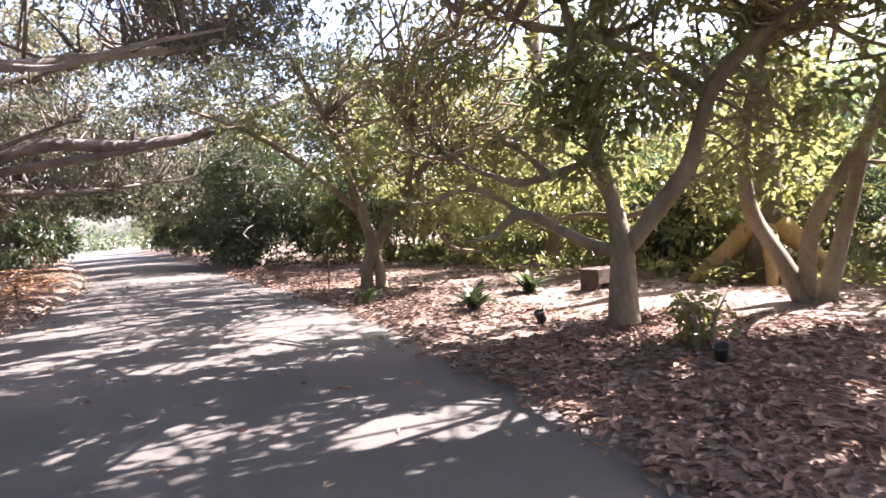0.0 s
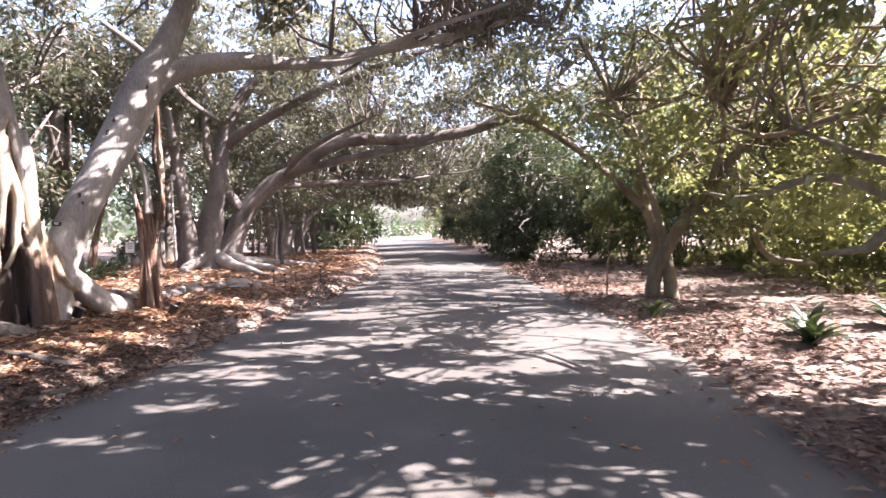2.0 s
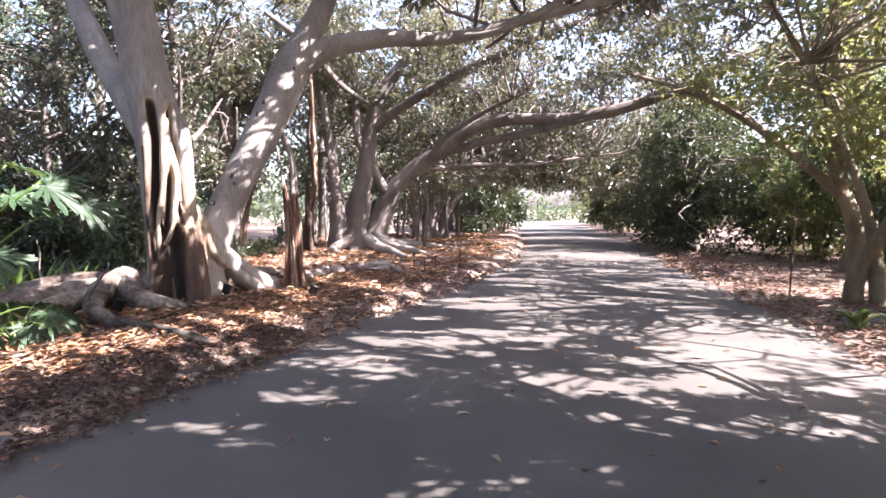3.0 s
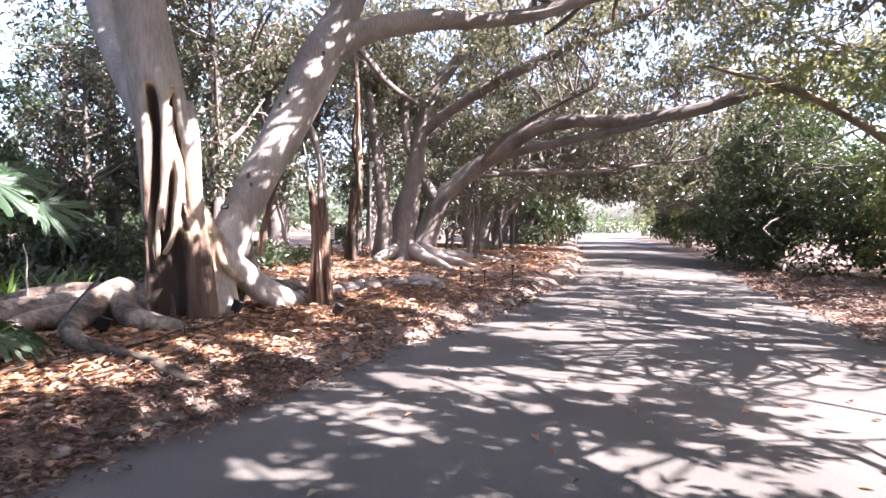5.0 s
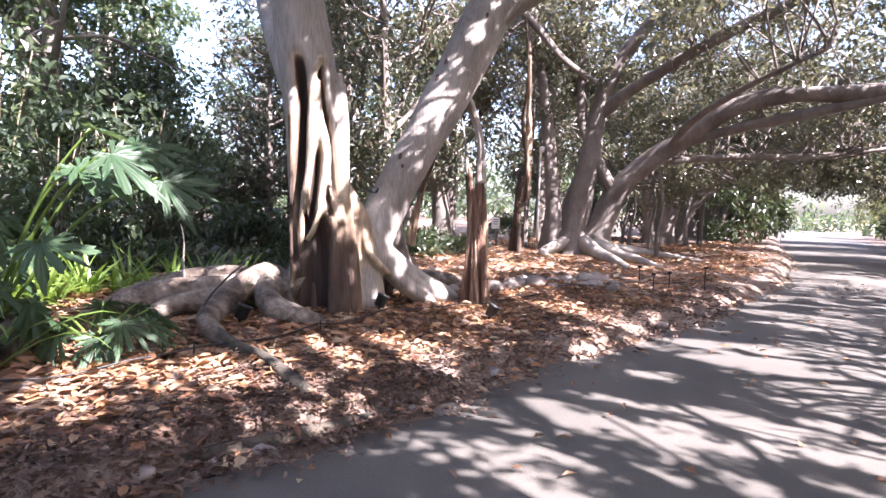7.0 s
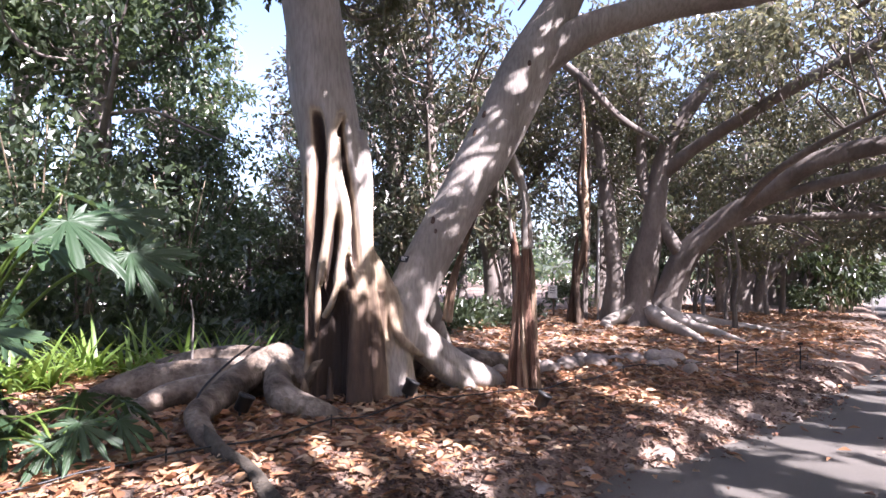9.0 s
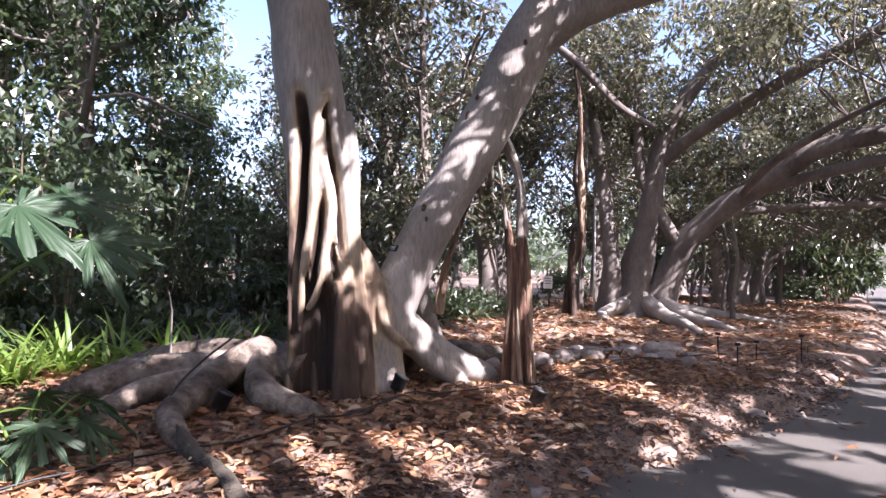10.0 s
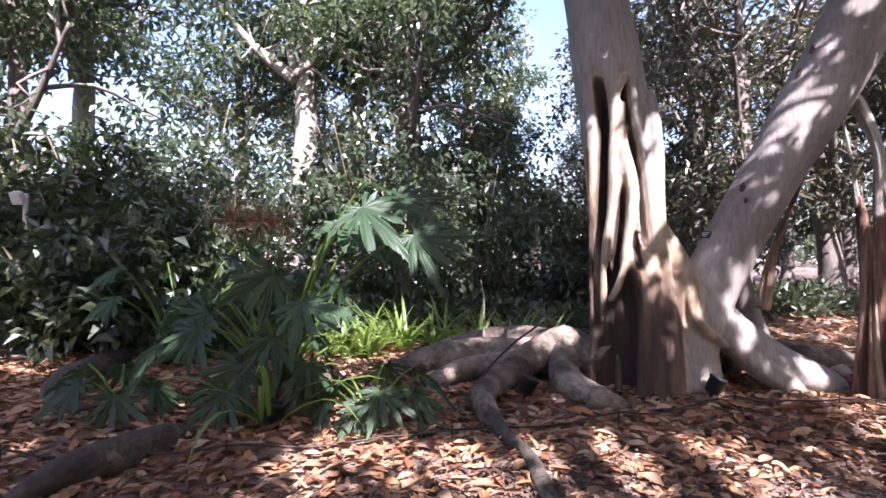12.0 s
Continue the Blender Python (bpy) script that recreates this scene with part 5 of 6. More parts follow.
def shrub(name, x, y, h, w, seed, leaf, label, clumps=170, size=0.16, per=16, radius=0.28):
    r = np.random.default_rng(seed)
    z = float(ground_z(x, y))
    t = thing(name, x, y, z, label, "shrub", "understorey shrubs")
    stems = []
    for q in range(7):
        an, k = r.uniform(0, 6.28), r.uniform(0.3, 0.8)
        stems.append([(0.1 * math.cos(an), 0.1 * math.sin(an), -0.05, 0.025), (0.4 * k * w * math.cos(an), 0.4 * k * w * math.sin(an), h * 0.4, 0.018), (k * w * math.cos(an), k * w * math.sin(an), h * 0.85, 0.008)])
    tagged(part_of("stem_growth", tubes_mesh("stem_growth", stems, BARK_BROWN), t), kind="stuff")
    c = crown_points([(0, 0, h * 0.55, w, w, h * 0.5), (w * 0.5, 0.2, h * 0.35, w * 0.6, w * 0.6, h * 0.3), (-w * 0.4, -0.3, h * 0.4, w * 0.6, w * 0.6, h * 0.35)], clumps, r, 0.38, 1.1)
    c[:, 2] = np.maximum(c[:, 2], 0.15)
    part_of("foliage", crown_mesh("foliage", c, per, leaf, r, radius, size), t)
    return t


sp = [shrub("shrub", -10.2, 9.8, 2.6, 1.2, 301, GREEN_LEAF, "dense green woodland shrub"), shrub("shrub", -11.4, 12.0, 3.4, 1.5, 302, GREEN_LEAF, "tall leafy green shrub under the trees", 240), shrub("shrub", -10.3, 6.4, 2.0, 1.1, 303, DARK_LEAF, "dark glossy shrub in the shade"), shrub("shrub", -8.8, 12.8, 1.2, 1.0, 304, DARK_LEAF, "low dark green shrub")]
beds = [(-11.6, 7.2, 1, 1), (-12.6, 10.0, 1, 1), (-11.2, 3.6, 2, 1.2), (-10.0, 1.6, 1, 1), (-12.5, 5.2, 1, 1), (-9.4, 15.2, 3, 1), (-10.6, 17.6, 0, 1), (-13.6, 14.0, 1, 1), (-13.8, 17.0, 1, 1), (-9.0, 25.5, 3, 1), (-13.0, 22.0, 0, 1), (-7.8, 30.5, 3, 1.2), (-14.5, 12.2, 1, 1), (-15.0, 6.5, 1, 1.2), (-14.6, 2.5, 1, 1), (-10.5, -1.5, 0, 1), (-16.5, 10.5, 1, 1.3), (-17.5, 15.0, 1, 1.2), (-3.0, 35.0, 3, 1), (-2.6, 40.0, 0, 1)]
beds += [(-10.4, 4.9, 2, 1.2), (-11.6, 3.2, 2, 1.4), (-10.6, 2.6, 2, 1.2), (-12.4, 4.2, 2, 1.5), (-9.8, 5.6, 3, 1.2), (-9.2, 7.0, 3, 1.3), (-8.6, 5.0, 3, 0.9)]
beds += [(-1.5, 35.5, 2, 1.5), (-1.3, 40.5, 2, 1.6), (-1.2, 45.5, 2, 1.7), (6.3, 41.0, 2, 1.5), (6.2, 47.0, 2, 1.6), (-1.8, 51.0, 2, 1.8), (-17, 19, 1, 1.2), (-18, 24, 1, 1.3), (7.6, 29.0, 1, 1), (6.6, 33.0, 0, 1), (7.2, 37.0, 1, 1), (10.0, 19.5, 1, 1.1), (11.5, 16.5, 1, 1), (12.5, 11.5, 0, 1.1), (13.0, 4.5, 1, 1), (12.5, 9.0, 3, 1.2), (13.5, 14.0, 1, 1.2), (9.5, 22.0, 1, 1), (14.0, 1.0, 1, 1.1), (13.5, -3.0, 1, 1), (12.0, 18.5, 1, 1.2), (15, 10.5, 1, 1.4), (16, 7, 1, 1.3), (16, 16, 1, 1.4), (15.5, 3, 1, 1.3), (11.2, 24.5, 1, 1.3)]
for x, y, k, s in beds:
    s *= wr.uniform(0.7, 1.4)
    ob = copy_thing(sp[k], pose(x, y, float(ground_z(x, y)), 0, 0, wr.uniform(0, 360)))
    ob.scale = (s, s, s * wr.uniform(0.8, 1.3))

lime = shrub("shrub", 10.2, 9.5, 3.2, 1.5, 311, LIME_LEAF, "tall lime-green shrub in the sun", 260, 0.17, 15)
for x, y, s in ((9.6, 12.8, 0.9), (10.4, 16.0, 1.1), (11.4, 6.6, 1.1), (12.2, 2.6, 1.2), (12.4, 13.2, 1.3), (14.0, 8.0, 1.5), (11.0, -0.8, 1.0), (8.6, 20.5, 1.0), (14.5, 17.5, 1.5), (16.5, 12.5, 1.6), (16.8, 4.5, 1.6), (15.0, -2.0, 1.4), (12.8, 21.5, 1.4), (18, 8.5, 1.8), (18, 17, 1.8), (9.6, 26.5, 1.4), (7.4, 44, 1.3), (7.0, 49, 1.3), (6.9, 54, 1.3), (-4.8, 48, 1.3), (-5.2, 53, 1.3), (-5.6, 59, 1.4), (6.6, 60, 1.5)):
    ob = copy_thing(lime, pose(x, y, float(ground_z(x, y)), 0, 0, wr.uniform(0, 360)))
    ob.scale = (s, s, s)

# a far belt of trees closes the view
r = np.random.default_rng(77)
n = 3000
an = r.uniform(0, 2 * np.pi, n)
rad = r.uniform(38, 62, n)
bx, by = rad * np.cos(an), rad * np.sin(an) + 14
keep = ~((by > 30) & (by < 74) & (np.abs(bx - 1.0) < 6.0))
bz = r.uniform(0.02, 1, n) ** 0.8 * (5.2 + 2 * np.sin(an * 7) + 1.5 * np.sin(an * 17))
c = np.stack([bx, by, bz], -1)[keep]
cx = r.uniform(-9, 10, 60)
c = np.vstack([c, np.stack([cx, r.uniform(84, 92, 60), r.uniform(0.1, 1.4, 60)], -1)])
far_belt = part_of("far_woods", crown_mesh("far_woods", c, 17, GREEN_LEAF, r, 1.6, 0.75))
tagged(far_belt, "distant belt of green trees around the garden", "woods", kind="stuff")

# ---- leaf litter ----
def litter(name, xs, ys, n, mat, size, seed, label, lift=0.02, side=0, broad=False, chips=False):
    r = np.random.default_rng(seed)
    x, y = r.uniform(*xs, n), r.uniform(*ys, n)
    d = edge_left(y) - x if side < 0 else x - edge_right(y)
    keep = d > -0.4 * r.uniform(0, 1, n) ** 4
    if side < 0 and not chips:
        keep &= r.random(n) < 0.12 + 0.88 * step01((d - 0.3) / 0.9)
    if chips:
        keep &= d < 0.3 + 1.1 * r.random(n)
    x, y = x[keep], y[keep]
    z = np.maximum(ground_z(x, y), np.where(d[keep] < 0.05, 0.022, 0.0)) + r.uniform(0.004, lift, len(x))
    an = r.uniform(0, 6.28, len(x))
    along = np.stack([np.cos(an), np.sin(an), r.normal(0, 0.22, len(x))], -1)
    up = np.stack([r.normal(0, 0.35, len(x)), r.normal(0, 0.35, len(x)), np.ones(len(x))], -1)
    ln = size * r.uniform(0.35, 1.5, len(x))
    v, f = (broad_leaf_arrays if broad else leaf_arrays)(np.stack([x, y, z], -1), along, up, ln, ln * r.uniform(0.32, 0.55, len(x)), 0.14, 0.12)
    ob = part_of(name, raw_mesh(name, v, f, mat, smooth=False))
    return tagged(ob, label, "leaf litter", kind="stuff")


litter("leaf_litter", (-8.5, -1.4), (3.5, 14.5), 46000, LITTER, 0.105, 401, "dry orange and brown fig leaves on the bank", 0.05, -1, True)
litter("bark_chips", (-4.6, -0.6), (3.5, 17), 36000, CHIPS, 0.06, 407, "dark chips of bark and broken leaves along the road edge", 0.05, -1, False, True)
litter("bark_chips", (-5.0, -2.2), (3.0, 9.0), 26000, CHIPS, 0.06, 408, "dark chips of bark and broken leaves on the bank", 0.05, -1, False, True)
litter("leaf_litter", (-9.0, -2.6), (-5.0, 3.5), 9000, LITTER, 0.11, 409, "dry brown fig leaves on the bank behind", 0.04, -1)
litter("leaf_litter", (-9, 0.4), (14.5, 34), 20000, LITTER, 0.15, 402, "dry brown fig leaves under the second fig", 0.04, -1)
litter("leaf_litter", (2.4, 7.5), (-1, 5.5), 14000, MULCH, 0.095, 405, "dull brown leaf mulch beside the road", 0.04, 1)
litter("leaf_litter", (6.4, 11.5), (-2, 24), 5000, MULCH, 0.10, 406, "thin dull brown leaf mulch on pale soil", 0.04, 1)
litter("leaf_litter", (2.6, 6.4), (-2, 24), 17000, MULCH, 0.10, 403, "dull brown leaf mulch beside the road", 0.04, 1)

r = np.random.default_rng(404)
u = r.uniform(0, 1, 420) ** 2.2 * 0.5
u = np.where(r.random(420) < 0.55, u, 1 - u)
y = r.uniform(1, 22, 420)
x = edge_left(y) * (1 - u) + edge_right(y) * u
an = r.uniform(0, 6.28, 420)
fallen = part_of("fallen_leaves", leaves_mesh("fallen_leaves", np.stack([x, y, np.full(420, 0.034)], -1), np.stack([np.cos(an), np.sin(an), r.normal(0, 0.08, 420)], -1), np.stack([r.normal(0, 0.2, 420), r.normal(0, 0.2, 420), np.ones(420)], -1), r.uniform(0.05, 0.14, 420), r.uniform(0.03, 0.06, 420), LITTER))
tagged(fallen, "scattered dry leaves lying on the asphalt", "leaf litter", kind="stuff")

# ---- stones along the road's edge ----
def stone(seed, parentless_name, x, y, s, label, category, group, sink=0.3):
    r = np.random.default_rng(seed)
    bm = bmesh.new()
    bmesh.ops.create_icosphere(bm, subdivisions=2, radius=1)
    off = Vector(r.uniform(-50, 50, 3))
    dims = Vector((r.uniform(0.8, 1.3), r.uniform(0.7, 1.0), r.uniform(0.5, 0.75)))
    for v in bm.verts:
        k = 1 + 0.35 * noise.noise(v.co * 1.3 + off) + 0.12 * noise.noise(v.co * 3.5 + off)
        v.co = Vector((v.co.x * dims.x, v.co.y * dims.y, v.co.z * dims.z)) * k * s
    for f in bm.faces:
        f.smooth = True
    me = bpy.data.meshes.new("stone")
    bm.to_mesh(me)
    bm.free()
    me.materials.append(STONE)
    ob = new(parentless_name, me)
    ob.matrix_basis = pose(x, y, max(0.0, float(ground_z(x, y))) + s * (0.5 - sink), 0, 0, r.uniform(0, 360))
    return tagged(ob, label, category, group)


sr = np.random.default_rng(17)
y = 5.6
k = 0
while y < 17:
    s = sr.uniform(0.04, 0.07) if sr.random() < 0.6 else sr.uniform(0.08, 0.15)
    stone(500 + k, "edging_stone", float(edge_left(y)) - sr.uniform(0.02, 0.2), y, s, "rough grey edging stone along the road", "stone", "edging stones", 0.62)
    y += s * sr.uniform(2.5, 7.0)
    k += 1
for k in range(22):
    t = sr.uniform(0, 1)
    stone(600 + k, "rock", -4.2 + 1.7 * t + sr.normal(0, 0.18), 13.0 + 2.2 * t + sr.normal(0, 0.35), sr.uniform(0.1, 0.22), "pale rounded rock among roots and litter", "rock", "rocks by the fig")

# green ground cover under the woods
def cover(name, xs, ys, n, mat, size, seed, label, side):
    r = np.random.default_rng(seed)
    x, y = r.uniform(*xs, n), r.uniform(*ys, n)
    keep = np.array([noise.noise(Vector((a * 0.5, b * 0.5, 3.0))) > -0.12 for a, b in zip(x, y)])
    x, y = x[keep], y[keep]
    c = np.stack([x, y, ground_z(x, y) + 0.12 + 0.25 * r.uniform(0, 1, len(x)) ** 2], -1)
    ob = part_of(name, crown_mesh(name, c, 9, mat, r, 0.22, size, -0.5))
    return tagged(ob, label, "ground cover", kind="stuff")


cover("ground_cover", (-19, -7.2), (-2, 20), 5200, DARK_LEAF, 0.2, 411, "low dark green plants under the trees", -1)
cover("ground_cover", (9.2, 22), (-6, 26), 3000, LIME_LEAF, 0.2, 412, "low green plants beyond the mulch", 1)

# ---- plants by the fig ----
def split_leaf(size=0.6, lobes=7, seed=0):
    """A broad leaf cut into lobes, its stalk's end at the origin, the tip along +x, gently arched."""
    r = np.random.default_rng(seed)
    out, n = [], lobes * 2 - 3
    m = 14
    for i in range(n * m + 1):
        f = i / (n * m)
        th = -2.6 + 5.2 * f
        body = 0.52 + 0.30 * math.cos(th * 0.9) + 0.10 * math.cos(2 * th)
        cut = abs(math.sin(math.pi * f * n)) ** 0.8
        tooth = 1 - 0.16 * abs(math.sin(math.pi * f * n * 2.5 + 0.6)) * cut
        k = body * tooth * (0.2 + 0.8 * cut) * (0.75 + 0.45 * ((int(f * n) * 37 % 11) / 11)) * (0.95 + 0.1 * r.random())
        out.append((k * math.cos(th) + 0.12, k * math.sin(th)))
    rings = [0.0, 0.35, 0.7, 1.0]
    verts = []
    for g in rings[1:]:
        for x, y in out:
            px, py = 0.12 + (x - 0.12) * g, y * g
            rr = math.hypot(px, py)
            verts.append((px * size, py * size, size * (0.10 * abs(py) - 0.22 * rr * rr + 0.02 * math.sin(9 * math.atan2(py, px)) + 0.035 * rr * math.sin(7 * math.atan2(py, px - 0.12) + 25 * rr))))
    verts.append((0.12 * size, 0, 0))
    k = len(out)
    c = len(verts) - 1
    tris = np.array([(c, i, i + 1) for i in range(k - 1)])
    quads = np.array([(g * k + i, (g + 1) * k + i, (g + 1) * k + i + 1, g * k + i + 1) for g in range(2) for i in range(k - 1)])
    return raw_mesh("leaf", verts, [tris, quads], BROAD_LEAF)


SPLIT = [split_leaf(0.5, 7, 1), split_leaf(0.5, 8, 2), split_leaf(0.4, 8, 3)]


def frond(parent, base, tip, face, mesh_, stalk_r=0.011):
    """A leaf on a bent stalk; face is the way its upper side looks."""
    o = parent.location
    b, t = Vector(base) - o, Vector(tip) - o
    mid = b.lerp(t, 0.55) + Vector((0, 0, 0.12 * (t - b).length))
    tube("stalk", [(*b, stalk_r * 1.5), (*mid, stalk_r), (*t, stalk_r * 0.8)], STRAP_LEAF, parent, seg=6, step=0.12, lumps=0)
    n = Vector(face).normalized()
    x = (t - mid).normalized() + Vector((0, 0, -0.9))
    x = (x - n * x.dot(n)).normalized()
    y = n.cross(x)
    m = Matrix((x, y, n)).transposed().to_4x4()
    m.translation = t
    return part_of("leaf", mesh_, parent, m=m)


def philodendron(base, fronds, label):
    p = thing("philodendron", *base, label, "plant")
    for tip, face, k in fronds:
        frond(p, base, tip, face, SPLIT[k])
    return p


r = np.random.default_rng(55)
fr = [((-4.2, 7.2, 1.9), (0.6, -0.35, 0.72), 0), ((-4.4, 7.5, 1.98), (0.5, -0.3, 0.8), 1), ((-4.55, 7.15, 1.8), (0.4, -0.25, 0.9), 0), ((-4.05, 7.5, 1.72), (0.65, -0.45, 0.6), 1), ((-4.55, 6.9, 1.25), (0.4, -0.4, 0.9), 1), ((-4.75, 7.4, 2.1), (0.1, 0.2, 1), 0)]
for k in range(19):
    an, ln = r.uniform(-2.9, 1.2), r.uniform(0.25, 0.8)
    tip = (-5.55 + ln * math.cos(an), 6.7 + ln * 0.9 * math.sin(an), 0.42 + r.uniform(0.15, 1.1))
    fr.append((tip, (0.7 * math.cos(an) + 0.2, 0.7 * math.sin(an), r.uniform(0.3, 1.0)), int(r.integers(1, 3))))
philodendron((-5.4, 6.9, 0.36), fr, "large split-leaf philodendron with glossy dark green leaves")
for (bx, by), n, hi, ln0 in (((-4.85, 7.5), 10, 0.24, 0.4), ((-5.6, 5.75), 6, 0.3, 0.3), ((-6.8, 7.2), 9, 1.0, 0.6), ((-7.6, 6.2), 10, 1.3, 0.8)):
    fr = []
    for k in range(n):
        an = 6.28 * k / n + r.uniform(-0.2, 0.2)
        ln = ln0 * r.uniform(0.7, 1.1)
        fr.append(((bx + ln * math.cos(an), by + ln * math.sin(an), 0.38 + hi * r.uniform(0.5, 1.1)), (0.55 * math.cos(an), 0.55 * math.sin(an), r.uniform(0.4, 1.0)), 2))
    philodendron((bx, by, float(ground_z(bx, by))), fr, "low dark split-leaf plant on the litter" if hi < 0.5 else "bushy split-leaf philodendron in the shade")


def blade_mesh(ln, w, bend, rise, mat=STRAP_LEAF):
    n = 7
    v, f = [], []
    for i in range(n):
        t = i / (n - 1)
        x = ln * (t * (1 - 0.25 * bend * t))
        z = ln * (rise * t - bend * t * t)
        ww = w * (0.55 + 0.45 * math.sin(math.pi * min(1, t * 1.15))) * (1 - t ** 4 * 0.9)
        v += [(x, -ww / 2, z + ww * 0.18), (x, 0, z), (x, ww / 2, z + ww * 0.18)]
    for i in range(n - 1):
        a = i * 3
        f += [(a, a + 3, a + 4, a + 1), (a + 1, a + 4, a + 5, a + 2)]
    return raw_mesh("blade", np.array(v), np.array(f), mat)


BLADES = [blade_mesh(0.5, 0.045, 0.75, 1.15), blade_mesh(0.42, 0.05, 0.95, 1.1), blade_mesh(0.58, 0.04, 0.5, 1.3)]
BROAD = [blade_mesh(0.42, 0.09, 0.8, 1.1, DARK_LEAF), blade_mesh(0.36, 0.1, 0.6, 1.2, DARK_LEAF)]
LONG = [blade_mesh(1.0, 0.045, 0.55, 1.3), blade_mesh(1.1, 0.05, 1.0, 1.0), blade_mesh(0.9, 0.04, 0.8, 1.1)]


def strap_clump(name, x, y, n, meshes, label, group="", s=1.0, seed=0):
    r = np.random.default_rng(seed)
    t = thing(name, x, y, float(ground_z(x, y)), label, "plant", group)
    for k in range(n):
        m = pose(0.03 * r.normal(), 0.03 * r.normal(), 0, 0, r.uniform(-22, 18), 360 * k / n + r.uniform(-15, 15)) @ Matrix.Scale(s * r.uniform(0.75, 1.15), 4)
        part_of("blade", meshes[int(r.integers(0, len(meshes)))], t, m=m)
    return t


for k in range(22):
    f = k / 21
    strap_clump("strap_leaf_clump", -7.5 + 0.6 * f + r.normal(0, 0.24), 7.6 + 2.7 * f + r.normal(0, 0.1), 18, BLADES, "bright green strap-leaved clump in the sun", "strap-leaved border", 1.1, 700 + k)
strap_clump("strap_leaf_plant", -4.95, 6.75, 15, LONG, "arching strap plant with long pale green blades", "", 1.15, 720)
sedge = thing("dry_sedge", -5.5, 6.75, 0.36, "tall sedge with a fluffy dry brown head", "plant")
for k in range(5):
    a = k * 1.25
    tube("stalk", [(0, 0, 0, 0.008), (0.08 * math.cos(a), 0.08 * math.sin(a), 0.8, 0.007), (0.2 * math.cos(a), 0.2 * math.sin(a), 1.45, 0.005)], STRAP_LEAF, sedge, seg=5, lumps=0)
pos = np.repeat(np.array([(0.2 * math.cos(k * 1.25), 0.2 * math.sin(k * 1.25), 1.45) for k in range(5)]), 60, 0)
way = unit(300, r) + np.array([0, 0, 0.25])
tagged(part_of("seed_head", leaves_mesh("seed_head", pos, way, unit(300, r), r.uniform(0.1, 0.26, 300), np.full(300, 0.004), LITTER), sedge), "fluffy dry brown seed head", kind="stuff")
stick = tube("bent_stick", [(0, 0, 0, 0.014), (0.03, 0.02, 0.25, 0.013), (-0.02, 0.05, 0.5, 0.011), (0.03, 0.02, 0.72, 0.01), (0, 0.0, 0.9, 0.006)], BARK, None, "thin pale bent stick standing among strap leaves", seg=7, step=0.06, lumps=0.1, m=pose(-6.15, 9.2, 0.36))
tagged(stick, category="stick")
for k, (x, y, n) in enumerate(((5.57, 8.0, 34), (7.19, 8.44, 36), (4.75, 10.4, 14), (6.0, 8.6, 16))):
    strap_clump("leafy_clump", x, y, n, BROAD, "dark green leafy clump on the mulch", "clumps on the mulch", 1.25, 740 + k)
for k, (x, y, h, w) in enumerate(((5.35, 3.6, 0.7, 0.5), (7.4, 2.1, 0.9, 0.6), (8.8, 2.5, 1.0, 0.6))):
    shrub("shrub", x, y, h, w, 760 + k, LIME_LEAF, "small glossy shrub beside the mulch", 40, 0.12, 12, 0.18)


# ---- lamps, rope, posts and signs ----
def lathe(profile, seg=20):
    v = np.array([(p * math.cos(a), p * math.sin(a), z) for p, z in profile for a in np.linspace(0, 2 * np.pi, seg, endpoint=False)])
    f = np.array([(i * seg + j, i * seg + (j + 1) % seg, (i + 1) * seg + (j + 1) % seg, (i + 1) * seg + j) for i in range(len(profile) - 1) for j in range(seg)])
    return v, f


def uplight(x, y, turn, z=None):
    t = thing("garden_uplight", x, y, float(ground_z(x, y)) if z is None else z, "small black garden uplight staked in the litter", "light", "garden uplights")
    m = pose(0, 0, 0.06, 24, 0, turn)
    v, f = lathe([(0.0, 0.0), (0.055, 0.0), (0.065, 0.015), (0.068, 0.12), (0.076, 0.125), (0.076, 0.15), (0.066, 0.15), (0.062, 0.125), (0.0, 0.122)])
    part_of("housing", raw_mesh("housing", v, f, BLACK), t, m=m)
    v, f = lathe([(0.0, 0.128), (0.061, 0.128), (0.061, 0.134), (0.0, 0.136)])
    part_of("lens", raw_mesh("lens", v, f, BLACK), t, "dark glass lens", m)
    v, f = lathe([(0.0, -0.12), (0.012, -0.05), (0.016, 0.07), (0.0, 0.08)], 10)
    part_of("spike", raw_mesh("spike", v, f, BLACK), t)


for x, y, a in ((-4.72, 8.85, 150), (-4.02, 10.27, 140), (-3.00, 11.13, 120), (-4.95, 6.75, 160), (5.2, 5.9, -90), (5.05, 3.25, -60), (3.75, 1.35, -80)):
    uplight(x, y, a)

rope = thing("rope_barrier", -4.2, 9.0, 0.3, "low black rope barrier on thin stakes", "rope")
ROPE = [(-5.3, 3.6), (-4.86, 5.15), (-4.47, 6.42), (-4.09, 7.85), (-3.92, 9.17), (-3.85, 10.35), (-3.52, 11.2), (-3.25, 12.6), (-3.0, 13.6), (-2.2, 15.6), (-1.2, 17.6)]
pts = []
for (x0, y0), (x1, y1) in zip(ROPE, ROPE[1:]):
    for s in np.linspace(0, 1, 6, endpoint=False):
        x, y = x0 + (x1 - x0) * s, y0 + (y1 - y0) * s
        pts.append((x + 4.2, y - 9.0, float(ground_z(x, y)) + 0.10 - 0.16 * s * (1 - s) - 0.3, 0.008))
tube("rope", pts, BLACK, rope, seg=6, step=0.1, lumps=0)
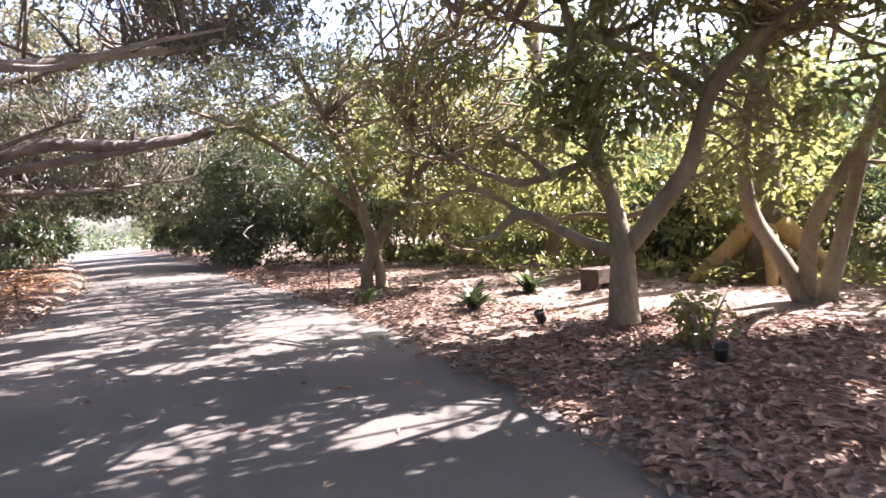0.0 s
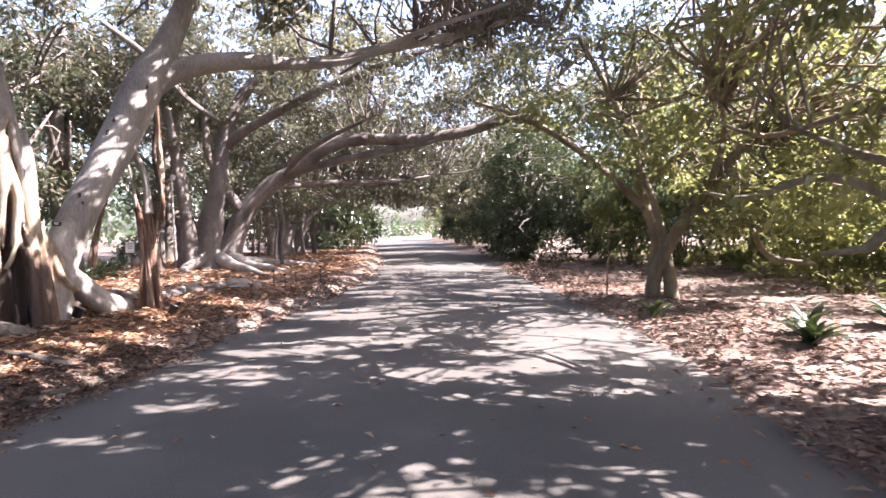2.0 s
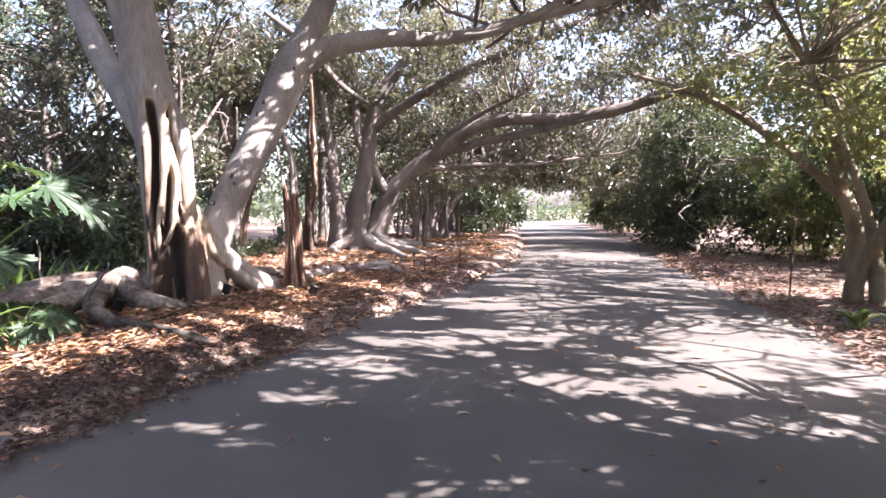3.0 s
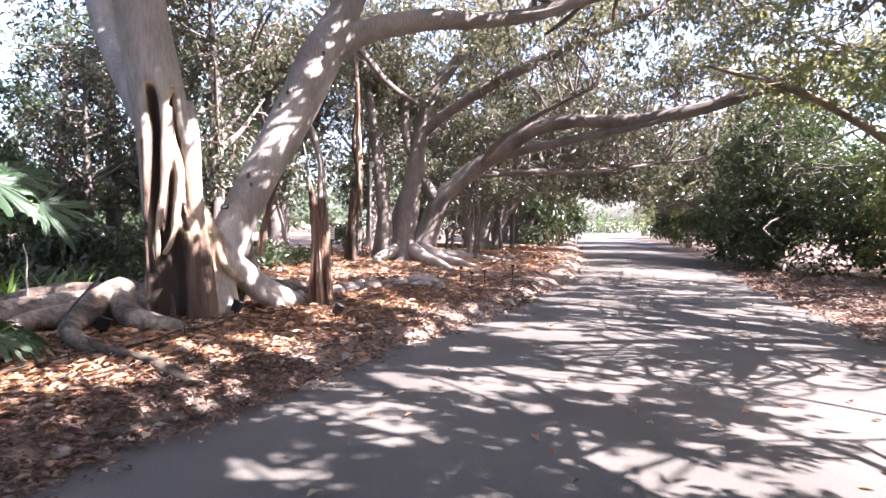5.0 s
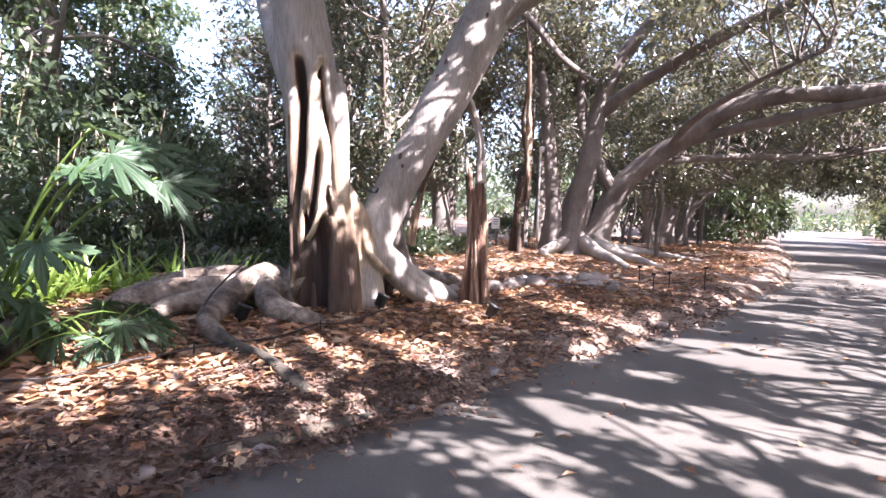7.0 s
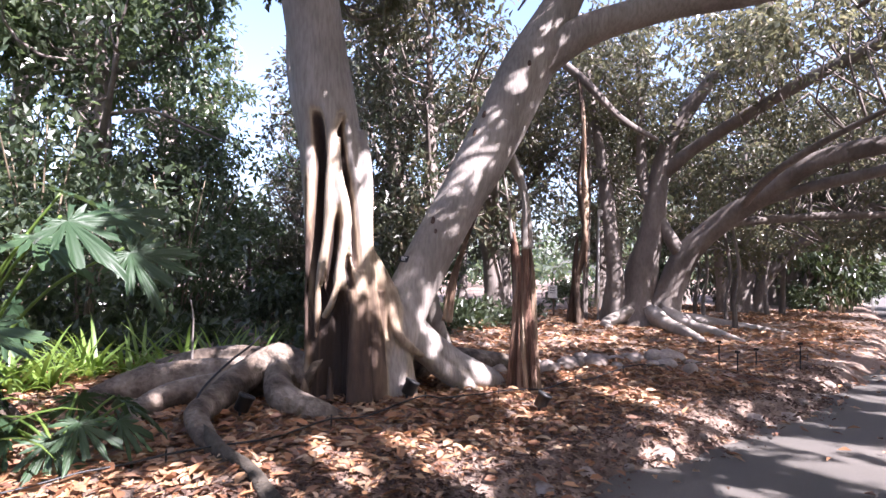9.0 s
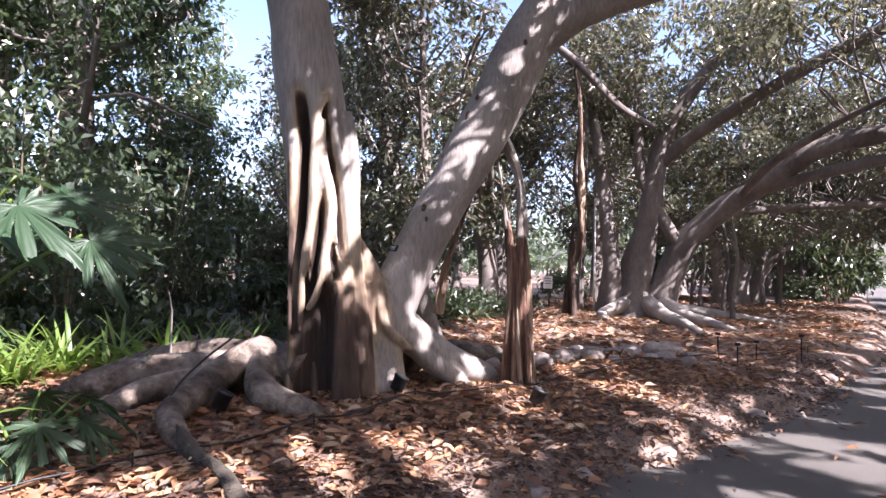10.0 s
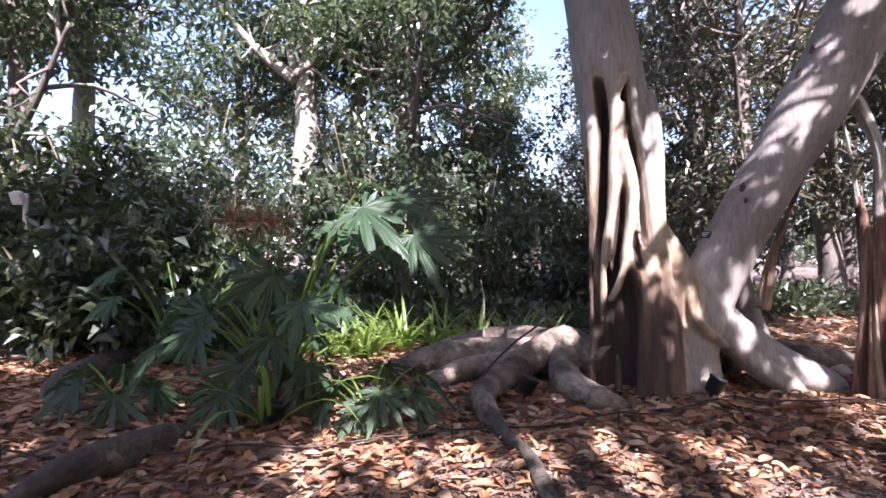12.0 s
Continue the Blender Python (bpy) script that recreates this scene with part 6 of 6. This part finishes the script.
for x, y in ROPE[1:]:
    v, f = lathe([(0.0, -0.1), (0.006, -0.05), (0.007, 0.12), (0.004, 0.135), (0.0, 0.136)], 8)
    part_of("stake", raw_mesh("stake", v, f, BLACK), rope, m=pose(x + 4.2, y - 9.0, float(ground_z(x, y)) - 0.3))
strap = tube("black_hose", [(0.0, 0, 0.0, 0.011), (0.18, -0.16, 0.06, 0.011), (0.35, -0.4, 0.0, 0.011), (0.5, -0.75, -0.12, 0.011), (0.6, -1.05, -0.3, 0.011), (0.9, -1.3, -0.42, 0.011)], BLACK, None, "thin black irrigation hose lying over a root", seg=7, step=0.06, lumps=0, m=pose(-5.45, 9.6, 0.86))
tagged(strap, category="hose")


def slab(name, dims, mat, parent=None, label="", m=None, edge=0.006):
    bm = bmesh.new()
    bmesh.ops.create_cube(bm, size=1)
    bmesh.ops.scale(bm, vec=dims, verts=bm.verts)
    bmesh.ops.bevel(bm, geom=bm.edges[:], offset=min(edge, min(dims) * 0.3), segments=2, affect="EDGES")
    me = bpy.data.meshes.new(name)
    bm.to_mesh(me)
    bm.free()
    me.materials.append(mat)
    return part_of(name, me, parent, label, m)


def light_pole(x, y, h, turn):
    z = float(ground_z(x, y))
    t = thing("light_pole", x, y, z, "slim galvanised pole with a small floodlight on top", "light pole", "light poles")
    v, f = lathe([(0.0, -0.1), (0.03, -0.1), (0.03, h), (0.026, h + 0.02), (0.0, h + 0.02)], 14)
    part_of("pole", raw_mesh("pole", v, f, METAL), t)
    v, f = lathe([(0.0, 0.0), (0.09, 0.0), (0.09, 0.015), (0.04, 0.03), (0.0, 0.03)], 16)
    part_of("foot_plate", raw_mesh("foot_plate", v, f, METAL), t)
    head = slab("floodlight", (0.12, 0.08, 0.15), METAL, t, "pale floodlight housing", pose(0.05, -0.06, h - 0.03, 25, 0, turn), 0.015)
    slab("lens", (0.14, 0.008, 0.16), METAL, head, m=pose(0, -0.054, 0))
    slab("bracket", (0.05, 0.05, 0.08), BLACK, t, m=pose(0, 0, h * 0.72))


light_pole(-6.35, 21.2, 3.0, 40)
light_pole(-9.3, 4.46, 1.95, 60)
sign = thing("small_sign", -7.9, 21.6, float(ground_z(-7.9, 21.6)), "small white sign on a short post", "sign")
slab("panel", (0.26, 0.02, 0.36), WHITE, sign, m=pose(0, 0, 0.75, 0, 0, 35))
slab("post", (0.05, 0.04, 0.9), TIMBER, sign, m=pose(0.02, 0.04, 0.4, 0, 0, 35))
for k in range(3):
    slab("text_line", (0.15, 0.004, 0.02), BLACK, sign, m=pose(0, 0, 0.86 - 0.07 * k, 0, 0, 35) @ pose(0, -0.0125, 0))
plaque = thing("tree_label", -4.388, 10.617, 1.744, "small black tree label screwed to the bark", "label")
pm = pose(0, 0, 0, -24, 4, -8)
slab("plate", (0.13, 0.012, 0.07), BLACK, plaque, m=pm)
for k in range(3):
    slab("text_line", (0.09 - 0.015 * k, 0.003, 0.007), WHITE, plaque, m=pm @ pose(0, -0.0078, 0.016 - 0.016 * k))
for k, (x, y, h) in enumerate(((-1.93, 15.5, 0.32), (-1.76, 16.06, 0.3), (-1.2, 16.4, 0.42), (-2.4, 16.6, 0.3))):
    z = float(ground_z(x, y))
    t = thing("plant_label", x, y, z, "dark plant label on a thin stake", "plant label", "plant labels")
    slab("stake", (0.02, 0.012, h), BLACK, t, m=pose(0, 0, h / 2 - 0.03))
    slab("plate", (0.07, 0.006, 0.05), BLACK, t, m=pose(0, -0.01, h, 25, 0, 20))
post = thing("marker_post", -0.3, 41.0, float(ground_z(-0.3, 41.0)), "short white marker post at the road's edge", "post")
slab("post", (0.12, 0.12, 0.75), WHITE, post, m=pose(0, 0, 0.33), edge=0.02)
stake = thing("timber_stake", 5.1, 13.3, 0.05, "thin weathered timber stake beside a young plant", "stake")
slab("stake", (0.035, 0.03, 1.7), TIMBER, stake, m=pose(0, 0, 0.78, 1.2, 1.5, 20))
slab("crosspiece", (0.36, 0.02, 0.05), TIMBER, stake, m=pose(0.1, -0.03, 1.35, 0, 0, 20))
bench = thing("timber_bench", 8.2, 7.6, 0.06, "low brown timber bench in the shade", "bench")
for k in range(4):
    slab("plank", (0.75, 0.11, 0.04), TIMBER, bench, m=pose(0, -0.18 + 0.12 * k, 0.40, 0, 0, 0))
for x in (-0.3, 0.3):
    slab("leg", (0.1, 0.42, 0.40), TIMBER, bench, m=pose(x, 0, 0.18))
slab("front_board", (0.7, 0.03, 0.22), TIMBER, bench, m=pose(0, -0.22, 0.27))
O = (10.7, 6.1, 0.05)
ochre, _ = tree("buttressed_tree", O, "sunlit tree with ochre buttress roots", [
    [(10.8, 6.0, -0.1, 0.5), (10.8, 6.0, 0.5, 0.34), (10.9, 6.0, 1.6, 0.24), (11.0, 6.0, 4.0, 0.15), (11.1, 6.0, 6.5, 0.05)],
    [(10.7, 6.1, 1.2, 0.2), (10.4, 6.4, 0.7, 0.17), (10.0, 6.8, 0.2, 0.12), (9.8, 7.0, -0.05, 0.06)],
    [(10.9, 5.8, 1.1, 0.2), (11.0, 5.3, 0.6, 0.16), (11.1, 4.8, 0.1, 0.1)],
    [(10.7, 5.9, 1.0, 0.18), (10.3, 5.6, 0.5, 0.14), (9.9, 5.4, 0.0, 0.08)],
], [(11.0, 6.0, 6.6, 2.0, 2.2, 1.2)], 260, 18, BARK_BROWN, LIME_LEAF, 88, gap=0.35, radius=0.4, size=0.17, share=0.3, names=["trunk", "buttress_root", "buttress_root", "buttress_root"])
for ob in ochre.children:
    if ob.name.startswith("buttress_root"):
        ob.data.materials[0] = OCHRE
        tagged(ob, "sunlit ochre buttress root")
